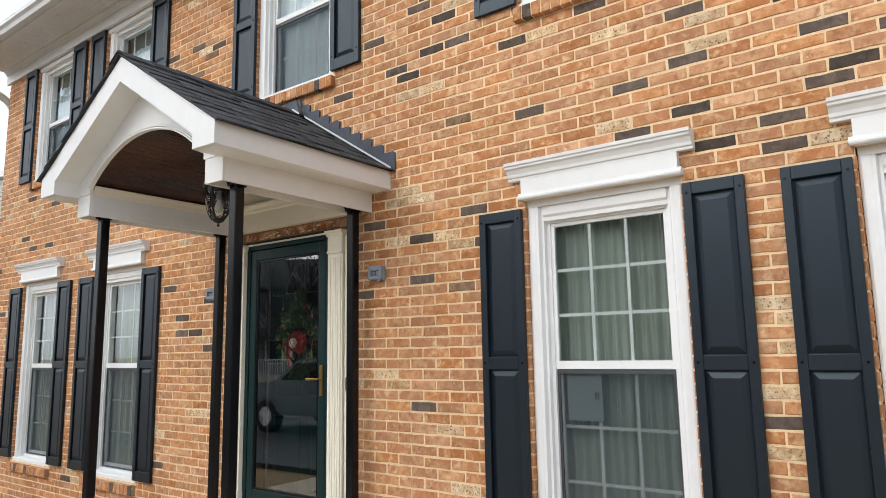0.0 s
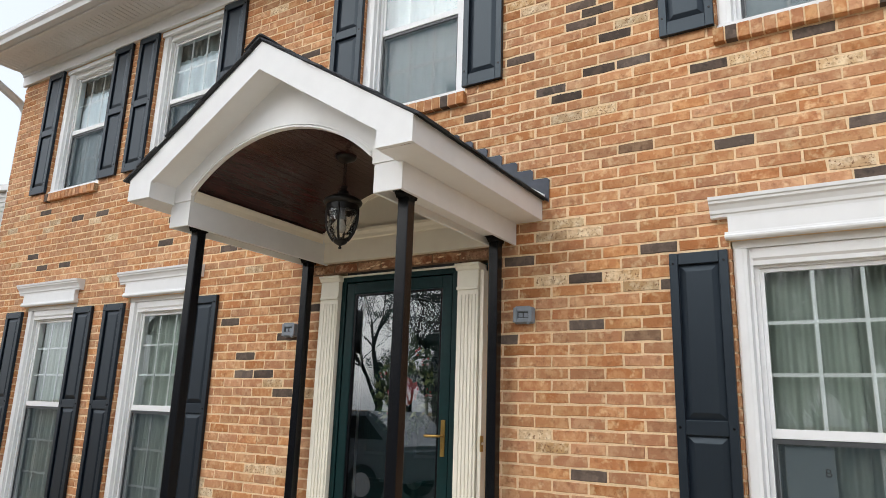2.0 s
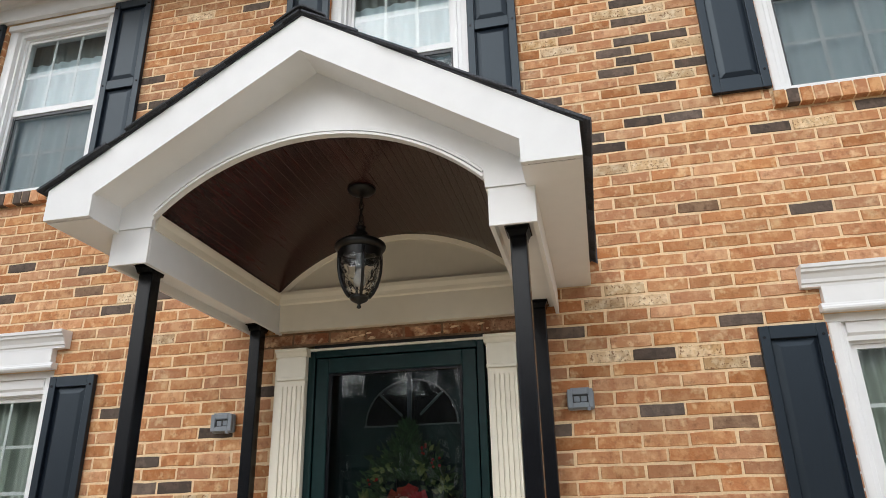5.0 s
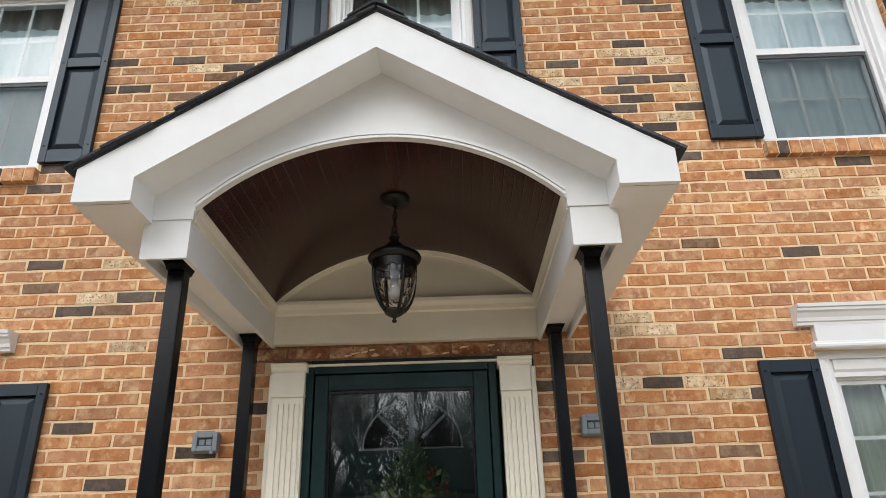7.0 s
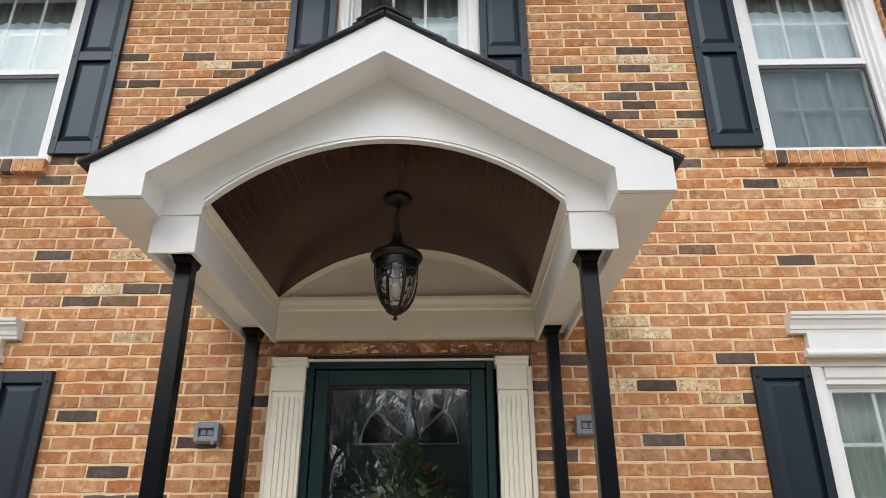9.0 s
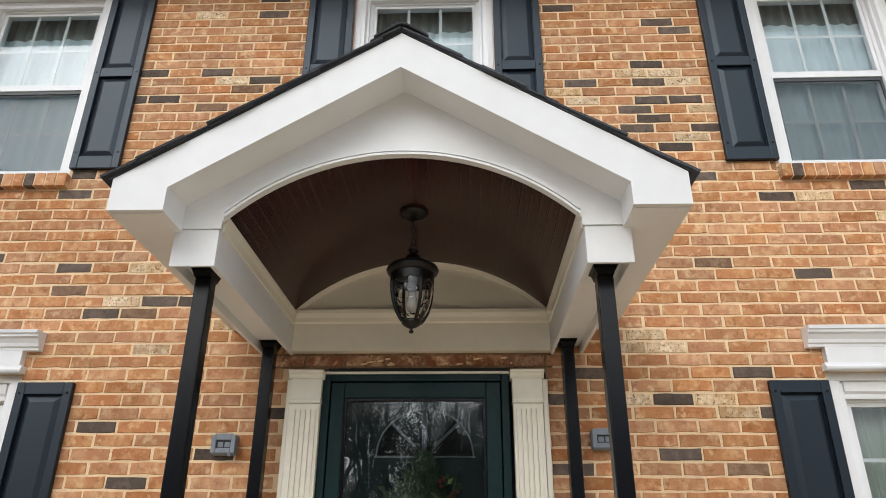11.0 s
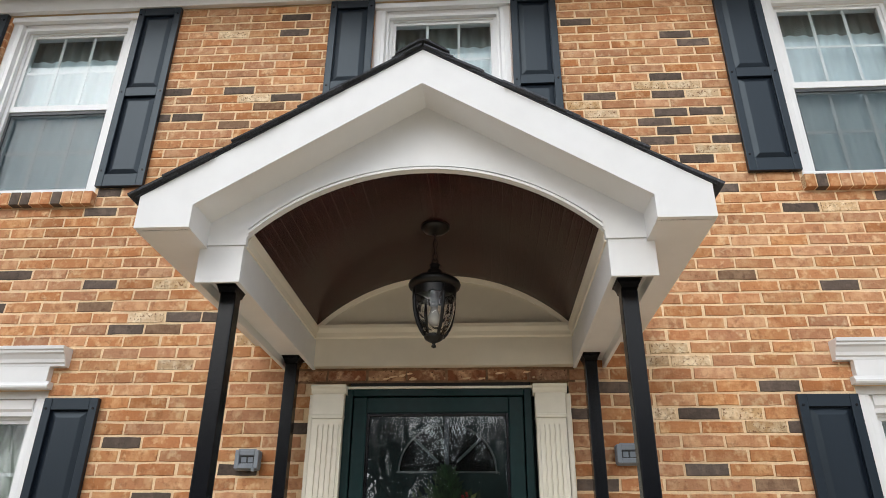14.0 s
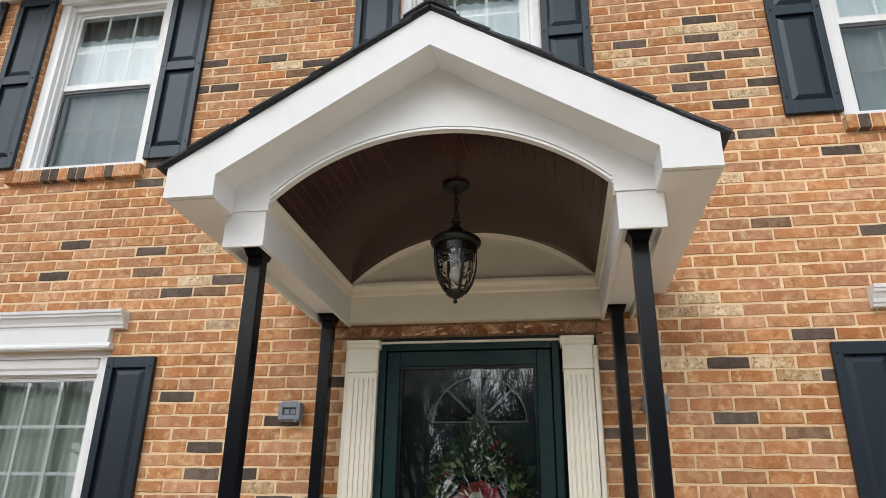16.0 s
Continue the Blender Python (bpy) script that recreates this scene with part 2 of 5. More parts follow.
PANE = glass_mat("window_glass", (0.94, 0.98, 0.97), 1.5, 1.9, 0.0006, 2.0)
STORM_PANE = glass_mat("storm_glass", (0.72, 0.80, 0.78), 1.5, 4.3)
LAMP_GLASS = glass_mat("hammered_glass", (0.95, 0.95, 0.94), 1.3, 3.4, 0.016, 26.0)
BULB = mat("frosted_bulb", (0.42, 0.42, 0.41), 0.25)
CLEAR = clear_mat("clear_glass", (0.98, 0.99, 0.985))
BRASS = mat("brass", (0.50, 0.32, 0.10), 0.3, metal=1.0, grain=0.2, scale=40)
GREY_PLASTIC = mat("grey_plastic", (0.22, 0.25, 0.29), 0.45, grain=0.1, scale=30)
DARK_GREY = mat("dark_socket", (0.05, 0.055, 0.06), 0.5)
CAME = mat("silvery_came", (0.12, 0.135, 0.14), 0.35, metal=0.2, grain=0.2, scale=40)
PAPER = mat("paper", (0.17, 0.21, 0.22), 0.8, grain=0.05, scale=30)
INK = mat("matt_black", (0.01, 0.01, 0.01), 0.6)
GALV = mat("gutter_white_metal", (0.70, 0.71, 0.72), 0.4, grain=0.08, scale=8)
SIDING = mat("siding_vinyl_grey_white", (0.56, 0.55, 0.53), 0.55, grain=0.06, scale=20, spread=0.02)
CONCRETE = mat("concrete", (0.62, 0.57, 0.48), 0.85, grain=0.25, scale=60, bump=0.4)
GRASS = mat("winter_lawn", (0.33, 0.20, 0.08), 0.95, scale=25, bump=1.0, second=(0.18, 0.12, 0.045), big=1.2)
MULCH = mat("red_mulch", (0.16, 0.055, 0.03), 0.95, scale=70, bump=1.0, second=(0.07, 0.03, 0.02))
# kept pale and warm so the ground bounces light onto the undersides
PAVING = mat("tan_concrete", (0.70, 0.59, 0.43), 0.85, grain=0.25, scale=60, bump=0.4)
ASPHALT = mat("asphalt", (0.055, 0.055, 0.056), 0.9, grain=0.3, scale=90, bump=0.5)
LEAF = mat("evergreen_leaf", (0.036, 0.078, 0.026), 0.55, spread=0.45, grain=0.4, scale=20)
LEAF_PALE = mat("variegated_leaf", (0.22, 0.26, 0.09), 0.5, spread=0.3, grain=0.4, scale=20)
DRY_LEAF = mat("dry_leaf", (0.24, 0.11, 0.045), 0.8, spread=0.4, grain=0.4, scale=20)
PINE = mat("pine_needles", (0.03, 0.05, 0.025), 0.7, spread=0.4, grain=0.4, scale=20)
TWIG = mat("bare_twig", (0.16, 0.09, 0.06), 0.8, spread=0.3, grain=0.3, scale=20)
BARK = mat("grey_bark", (0.035, 0.031, 0.028), 0.9, grain=0.4, scale=15, bump=0.6)
RED = mat("red_velvet", (0.42, 0.022, 0.018), 0.7, spread=0.25, grain=0.3, scale=40)
BELL = mat("pearl_white", (0.70, 0.62, 0.52), 0.3, grain=0.1, scale=20)
CARPAINT = mat("silver_paint", (0.16, 0.19, 0.22), 0.35, metal=0.2, coat=0.3)
TYRE = mat("tyre_rubber", (0.02, 0.02, 0.02), 0.8)
FAR_SIDING = mat("far_siding_grey", (0.26, 0.27, 0.28), 0.7, grain=0.15, scale=4)
FAR_ROOF = mat("far_roof", (0.06, 0.06, 0.06), 0.9, grain=0.3, scale=5)


# ---- mesh helpers ----
B = bmesh.new


def box(bm, x0, x1, y0, y1, z0, z1, bevel=0.0):
    vs = [bm.verts.new((x, y, z)) for x in (x0, x1) for y in (y0, y1) for z in (z0, z1)]
    faces = [bm.faces.new([vs[i] for i in q]) for q in ((0, 1, 3, 2), (4, 6, 7, 5), (0, 4, 5, 1), (2, 3, 7, 6), (0, 2, 6, 4), (1, 5, 7, 3))]
    if bevel:
        edges = list({e for f in faces for e in f.edges})
        bmesh.ops.bevel(bm, geom=edges, offset=bevel, segments=2, affect="EDGES", profile=0.5)
    return bm


def prism(bm, outline, a0, a1, axis="x"):
    """An outline of two coordinates, drawn out along an axis. x: (y, z); y: (x, z); z: (x, y)."""
    def put(a, u, v):
        return {"x": (a, u, v), "y": (u, a, v), "z": (u, v, a)}[axis]
    r0 = [bm.verts.new(put(a0, u, v)) for u, v in outline]
    r1 = [bm.verts.new(put(a1, u, v)) for u, v in outline]
    k = len(outline)
    for i in range(k):
        bm.faces.new((r0[i], r0[(i + 1) % k], r1[(i + 1) % k], r1[i]))
    bm.faces.new(r0[::-1])
    bm.faces.new(r1)
    bmesh.ops.recalc_face_normals(bm, faces=bm.faces)
    return bm


def lathe(bm, outline, n=24, at=(0, 0, 0)):
    """(radius, height) pairs turned round z."""
    rings = []
    for r, z in outline:
        rings.append([bm.verts.new((at[0] + r * math.cos(2 * math.pi * i / n), at[1] + r * math.sin(2 * math.pi * i / n), at[2] + z)) for i in range(n)])
    for a, b in zip(rings, rings[1:]):
        for i in range(n):
            bm.faces.new((a[i], a[(i + 1) % n], b[(i + 1) % n], b[i]))
    for ring, flip in ((rings[0], True), (rings[-1], False)):
        bm.faces.new(ring[::-1] if flip else ring)
    bmesh.ops.recalc_face_normals(bm, faces=bm.faces)
    return bm


def tube(bm, points, radii, n=8):
    """A tapered tube along points."""
    pts = [Vector(p) for p in points]
    if isinstance(radii, (int, float)):
        radii = [radii] * len(pts)
    rings = []
    for i, p in enumerate(pts):
        d = (pts[min(i + 1, len(pts) - 1)] - pts[max(i - 1, 0)]).normalized()
        u = d.cross(Vector((0.13, 0.97, 0.21))).normalized()
        w = d.cross(u)
        rings.append([bm.verts.new(p + radii[i] * (math.cos(2 * math.pi * k / n) * u + math.sin(2 * math.pi * k / n) * w)) for k in range(n)])
    for a, b in zip(rings, rings[1:]):
        for k in range(n):
            bm.faces.new((a[k], a[(k + 1) % n], b[(k + 1) % n], b[k]))
    bm.faces.new(rings[0][::-1])
    bm.faces.new(rings[-1])
    bmesh.ops.recalc_face_normals(bm, faces=bm.faces)
    return bm


def pane_box(x0, x1, y0, y1, z0, z1):
    """A sheet of glass; its outer face carries the first material."""
    bm = B()
    box(bm, x0, x1, y0, y1, z0, z1)
    for f in bm.faces:
        f.material_index = 0 if all(abs(v.co.y - y0) < 1e-6 for v in f.verts) else 1
    bmesh.ops.recalc_face_normals(bm, faces=bm.faces)
    return bm


def mesh_of(name, bm, material, smooth=False):
    me = bpy.data.meshes.new(name)
    bm.to_mesh(me)
    bm.free()
    for m in material if isinstance(material, (list, tuple)) else (material,):
        me.materials.append(m)
    if smooth:
        me.polygons.foreach_set("use_smooth", [True] * len(me.polygons))
    return me


def part(name, bm, material, parent=None, label="", smooth=False, at=None):
    if len(bm.faces) < 3000 and not isinstance(material, tuple):
        bmesh.ops.recalc_face_normals(bm, faces=bm.faces)
    ob = new(name, mesh_of(name, bm, material, smooth))
    ob.parent = parent
    if at is not None:
        ob.location = at
    if label:
        tagged(ob, label)
    return ob


def thing(name, at=(0, 0, 0), label="", category="", group="", kind=""):
    ob = new(name)
    ob.location = at
    ob.empty_display_size = 0.1
    return tagged(ob, label, category, group, kind)


# ---- plan ----
GROUND = -0.42
COURSE, PITCH, JOINT = 0.06735, 0.2086, 0.0116
ROW_Z, ROW_X = 2.097, 1.294           # centre of one course and of one brick in it
X_WEST, X_EAST = -5.56, 5.56
WALL_TOP = 4.76
LOWER = (-4.255, -2.540, 2.535, 4.222)  # window centres
UPPER = (-4.235, -2.575, -0.003, 2.545, 4.222)
DOOR_X = (-0.655, 0.665)
SET_BACK = 0.065                      # of the windows behind the brick face

# ---- house: walls, floors, roof ----
# openings in the front wall: x0, x1, z0, z1
OPENINGS = [(c - 0.460, c + 0.460, 0.085, 2.10) for c in LOWER] + [(c - 0.466, c + 0.466, 3.305, 4.757) for c in UPPER]
OPENINGS.append((DOOR_X[0], DOOR_X[1], -0.04, 2.126))
# brick sills stand before the wall and take the place of its bricks
SILLS = [(c - 0.485, c + 0.485, -0.015, 0.075) for c in LOWER] + [(c - 0.485, c + 0.485, 3.213, 3.302) for c in UPPER]


def wall_cells(x0, x1, z0, z1, holes):
    xs = sorted({x0, x1, *[h[0] for h in holes], *[h[1] for h in holes]})
    zs = sorted({z0, z1, *[h[2] for h in holes], *[h[3] for h in holes]})
    for a, b in zip(zs, zs[1:]):
        run = None
        for c, d in zip(xs, xs[1:]):
            solid = not any(h[0] < (c + d) / 2 < h[1] and h[2] < (a + b) / 2 < h[3] for h in holes)
            if solid:
                run = (run[0], d) if run else (c, d)
            if run and (not solid or d == xs[-1]):
                yield run[0], run[1], a, b
                run = None


bm = B()
for a, b, c, d in wall_cells(X_WEST + 0.01, X_EAST - 0.01, -0.6, 4.98, OPENINGS):
    box(bm, a, b, 0.004, 0.24, c, d)
wall_front = part("wall_front", bm, MORTAR)
tagged(wall_front, "tan brick front wall with cream mortar joints", "wall", kind="structure")

bm = B()
for x in (X_WEST, X_EAST):
    s = 1 if x < 0 else -1
    box(bm, min(x, x + s * 0.24), max(x, x + s * 0.24), 0.245, 8.8, -0.6, 4.98)
tagged(part("wall_side", bm, BRICK), "tan brick side walls of the house", "wall", kind="structure")
tagged(part("wall_back", box(B(), X_WEST, X_EAST, 8.805, 9.04, -0.6, 4.98), BRICK), "tan brick back wall of the house", "wall", kind="structure")
bm = B()
box(bm, X_WEST + 0.25, X_EAST - 0.25, 0.25, 8.79, -0.2, -0.06)
box(bm, X_WEST + 0.25, X_EAST - 0.25, 0.25, 8.79, 2.62, 2.80)
tagged(part("floor", bm, FLOORWOOD), "wooden floors inside the house", "floor", kind="structure")
tagged(part("ceiling", box(B(), X_WEST + 0.25, X_EAST - 0.25, 0.25, 8.79, 4.86, 4.95), DARKROOM), "plain plaster ceiling inside", "ceiling", kind="structure")
bm = B()
for z0, z1 in ((-0.055, 2.615), (2.805, 4.855)):
    box(bm, X_WEST + 0.25, X_EAST - 0.25, 2.6, 2.7, z0, z1)
    for x in (-3.4, -1.2, 1.2, 3.4):
        box(bm, x - 0.05, x + 0.05, 0.25, 2.595, z0, z1)
tagged(part("wall_partition", bm, DARKROOM), "plain plaster walls of the rooms inside", "wall", kind="structure")

# main roof with eave, frieze, gutter
house_roof = thing("house_roof", (0, 0, 4.95), "dark shingled gable roof with white eave and gutter", "roof", kind="structure")
bm = B()
prism(bm, [(-0.46, 0.12), (4.5, 2.6), (9.5, 0.12), (9.5, 0.18), (4.5, 2.68), (-0.50, 0.16)], X_WEST - 0.06, X_EAST + 0.06)
part("roof_shingles", bm, SHINGLE, house_roof)
for x in (X_WEST, X_EAST - 0.2):
    part("gable_wall", prism(B(), [(0.0, 0.04), (9.0, 0.04), (4.5, 2.5)], x, x + 0.2), SIDING, house_roof)
part("soffit", box(B(), X_WEST - 0.05, X_EAST + 0.05, -0.44, -0.002, -0.012, 0.004), SOFFIT, house_roof, "white vented vinyl soffit")
bm = B()
for i in range(168):
    x = X_WEST - 0.05 + i * 0.0667
    box(bm, x, x + 0.006, -0.36, -0.13, -0.017, -0.0125)
tagged(part("soffit_seams", bm, SOFFIT, house_roof), kind="stuff")
part("frieze_board", box(B(), X_WEST - 0.02, X_EAST + 0.02, -0.04, -0.003, -0.19, -0.014, 0.004), WHITE, house_roof)
part("frieze_moulding", prism(B(), [(-0.041, -0.075), (-0.052, -0.07), (-0.06, -0.045), (-0.085, -0.03), (-0.09, -0.015), (-0.041, -0.015)], X_WEST - 0.02, X_EAST + 0.02), WHITE, house_roof)
part("eave_fascia", box(B(), X_WEST - 0.05, X_EAST + 0.05, -0.46, -0.441, -0.03, 0.12), WHITE, house_roof)
bm = B()
prism(bm, [(-0.462, 0.10), (-0.462, -0.01), (-0.53, -0.01), (-0.545, 0.03), (-0.575, 0.055), (-0.575, 0.10), (-0.567, 0.10), (-0.567, 0.06), (-0.54, 0.036), (-0.525, 0.0), (-0.47, 0.0), (-0.47, 0.10)], X_WEST - 0.07, X_EAST + 0.07)
part("gutter", bm, GALV, house_roof, "white ogee aluminium gutter")
part("gutter_end_cap", prism(B(), [(-0.462, 0.10), (-0.462, -0.012), (-0.53, -0.012), (-0.547, 0.03), (-0.578, 0.055), (-0.578, 0.10)], X_WEST - 0.077, X_WEST - 0.071), GALV, house_roof)
bm = B()
GX = X_WEST - 0.055
spout = [(-0.515, 0.0), (-0.515, -0.08), (-0.50, -0.125), (-0.46, -0.16), (-0.05, -0.36), (0.01, -0.40), (0.06, -0.47), (0.07, -0.54), (0.07, -5.2)]
tube(bm, [(GX, y, z) for y, z in spout], 0.046, 10)
part("downspout", bm, GALV, house_roof, "white corrugated downspout with offset elbow", smooth=True)

# ---- door surround, storm door and inner door ----
tagged(part("door_threshold", box(B(), -0.66, 0.67, -0.10, 0.24, -0.039, 0.0, 0.004), CONCRETE), "grey stone door threshold", "threshold", kind="structure")
surround = thing("door_surround", (0.0, 0, 0), "cream-painted door surround with fluted pilasters", "door frame", kind="structure")


def pilaster(x0, x1):
    """Fluted shaft with a plain block and a small stepped cap."""
    w = x1 - x0
    bm = B()
    box(bm, x0 + 0.004, x1 - 0.004, -0.065, 0.02, 0.02, 1.93)
    shaft = part("pilaster_shaft", bm, CREAM, surround)
    n = 5
    for i in range(n):
        u = x0 + 0.016 + (w - 0.032) * (i + 0.5) / n
        bm = B()
        prism(bm, [(u - 0.0105, -0.0655), (u - 0.0085, -0.073), (u + 0.0085, -0.073), (u + 0.0105, -0.0655)], 0.22, 1.90, "z")
        part("flute_rib", bm, CREAM, shaft)
    bm = B()
    box(bm, x0, x1, -0.078, 0.02, 1.931, 1.95, 0.004)
    part("astragal", bm, CREAM, surround)
    part("pilaster_block", box(B(), x0 + 0.002, x1 - 0.002, -0.068, 0.02, 1.951, 2.055), CREAM, surround)
    part("pilaster_cap", prism(B(), [(0.02, 2.056), (-0.07, 2.056), (-0.078, 2.066), (-0.082, 2.076), (-0.092, 2.084), (-0.094, 2.096), (0.02, 2.096)], x0 - 0.008, x1 + 0.008), CREAM, surround)
    part("pilaster_base", box(B(), x0 - 0.004, x1 + 0.004, -0.08, 0.02, 0.0, 0.20, 0.003), CREAM, surround)


pilaster(-0.633, -0.472)
pilaster(0.485, 0.638)
part("casing_strip", box(B(), 0.6385, 0.664, -0.048, 0.02, 0.0, 2.055, 0.003), CREAM, surround)
part("casing_strip", box(B(), -0.654, -0.6335, -0.048, 0.02, 0.0, 2.055, 0.003), CREAM, surround)
part("head_strip", box(B(), -0.471, 0.484, -0.040, 0.02, 2.087, 2.099, 0.003), CREAM, surround)
# matt black strip paints the shadow gap over the head strip
part("steel_lintel", box(B(), -0.455, 0.470, -0.004, 0.02, 2.100, 2.124), INK, surround, "black strip standing in for the shadow gap above the door")
for x0, x1 in ((-0.655, -0.50), (0.51, 0.665)):
    part("jamb", box(B(), x0, x1, 0.021, 0.23, 0.001, 2.108), GREEN, surround, "dark green door jamb")
part("jamb_head", box(B(), -0.499, 0.509, 0.09, 0.23, 2.05, 2.108), GREEN, surround)
part("weather_strip", box(B(), -0.417, -0.409, 0.142, 0.158, 0.01, 2.04), CASING, surround, "thin white weather strip")

storm = thing("storm_door", (0.001, -0.02, 0.0), "closed dark green storm door with one large glass pane", "door")
part("door_frame_jamb", box(B(), -0.476, -0.437, -0.012, 0.04, 0.005, 2.086, 0.004), GREEN, storm)
part("door_frame_jamb", box(B(), 0.432, 0.470, -0.012, 0.04, 0.005, 2.086, 0.004), GREEN, storm)
part("door_frame_head", box(B(), -0.436, 0.431, -0.012, 0.04, 2.05, 2.086, 0.004), GREEN, storm)
for x0, x1 in ((-0.43, -0.362), (0.354, 0.426)):
    part("stile", box(B(), x0, x1, -0.008, 0.026, 0.02, 2.045, 0.005), GREEN, storm)
part("top_rail", box(B(), -0.3615, 0.3535, -0.008, 0.026, 1.965, 2.045, 0.005), GREEN, storm)
part("bottom_rail", box(B(), -0.3615, 0.3535, -0.008, 0.026, 0.02, 0.22, 0.005), GREEN, storm)
for x0, x1, z0, z1 in ((-0.3615, -0.346, 0.221, 1.964), (0.338, 0.3535, 0.221, 1.964), (-0.3455, 0.3375, 1.95, 1.964), (-0.3455, 0.3375, 0.221, 0.236)):
    part("glass_bead", box(B(), x0, x1, -0.002, 0.02, z0, z1, 0.002), BLACK, storm)
pane = part("glass_pane", pane_box(-0.3455, 0.3375, 0.008, 0.012, 0.237, 1.949), (STORM_PANE, CLEAR), storm)
pane.visible_shadow = False
handle = part("handle_plate", box(B(), 0.376, 0.406, -0.016, -0.0085, 0.93, 1.145, 0.003), BRASS, storm, "brass handle plate")
part("lever", tube(B(), [(0.391, -0.016, 1.05), (0.391, -0.055, 1.05), (0.375, -0.062, 1.05), (0.30, -0.062, 1.048), (0.285, -0.058, 1.05)], [0.008, 0.008, 0.008, 0.009, 0.006]), BRASS, handle, smooth=True)
part("keyhole", tube(B(), [(0.391, -0.0165, 0.965), (0.391, -0.022, 0.965)], 0.009), BRASS, handle)
bell = thing("doorbell", (0.666, -0.048, 1.02), "small brass doorbell button on the door casing", "doorbell")
part("bell_plate", box(B(), -0.001, 0.006, -0.017, 0.017, -0.045, 0.045, 0.002), BRASS, bell)
part("bell_button", tube(B(), [(0.006, 0, 0), (0.011, 0, 0)], 0.008, 12), CREAM, bell)

inner = thing("entry_door", (0.01, 0.16, 0.0), "closed dark green entry door with a fanlight window", "door")
bm = B()
box(bm, -0.49, 0.49, 0, 0.045, 0.012, 2.04)
slab = part("door_slab", bm, GREEN, inner)
for x0, x1 in ((-0.36, -0.05), (0.05, 0.36)):
    for z0, z1 in ((0.2, 0.75), (0.9, 1.50)):
        bm = B()
        o = [(x0, z0), (x1, z0), (x1, z1), (x0, z1)]
        i1 = [(x0 + .02, z0 + .02), (x1 - .02, z0 + .02), (x1 - .02, z1 - .02), (x0 + .02, z1 - .02)]
        i2 = [(x0 + .05, z0 + .05), (x1 - .05, z0 + .05), (x1 - .05, z1 - .05), (x0 + .05, z1 - .05)]
        rows = [[bm.verts.new((u, y, v)) for u, v in ring] for ring, y in ((o, -0.001), (o, -0.012), (i1, -0.004), (i2, -0.011))]
        for a, b in zip(rows, rows[1:]):
            for k in range(4):
                bm.faces.new((a[k], a[(k + 1) % 4], b[(k + 1) % 4], b[k]))
        bm.faces.new(rows[-1])
        bmesh.ops.recalc_face_normals(bm, faces=bm.faces)
        part("door_panel", bm, GREEN, slab)
FAN = (0.030, 1.705)
bm = B()
arc = [(FAN[0] + 0.25 * math.cos(math.pi * k / 20), FAN[1] + 0.235 * math.sin(math.pi * k / 20)) for k in range(21)]
fan_glass = part("fanlight_pane", prism(bm, arc, -0.006, -0.002, "y"), glass_mat("fan_glass", (0.25, 0.28, 0.28), 1.5, 2.5), inner)
bm = B()
tube(bm, [(u, -0.008, v) for u, v in arc], 0.004, 6)
part("fanlight_rim", bm, CAME, inner, "silvery fanlight rim")
part("fanlight_sill", box(B(), FAN[0] - 0.26, FAN[0] + 0.26, -0.012, -0.003, FAN[1] - 0.008, FAN[1], 0.002), CAME, inner)
for a in (45, 90, 135):
    part("fanlight_bar", tube(B(), [(FAN[0] + r * 0.25 * math.cos(radians(a)), -0.010, FAN[1] + r * 0.235 * math.sin(radians(a))) for r in (0.28, 0.97)], 0.0065, 6), CAME, inner)

# ---- windows ----


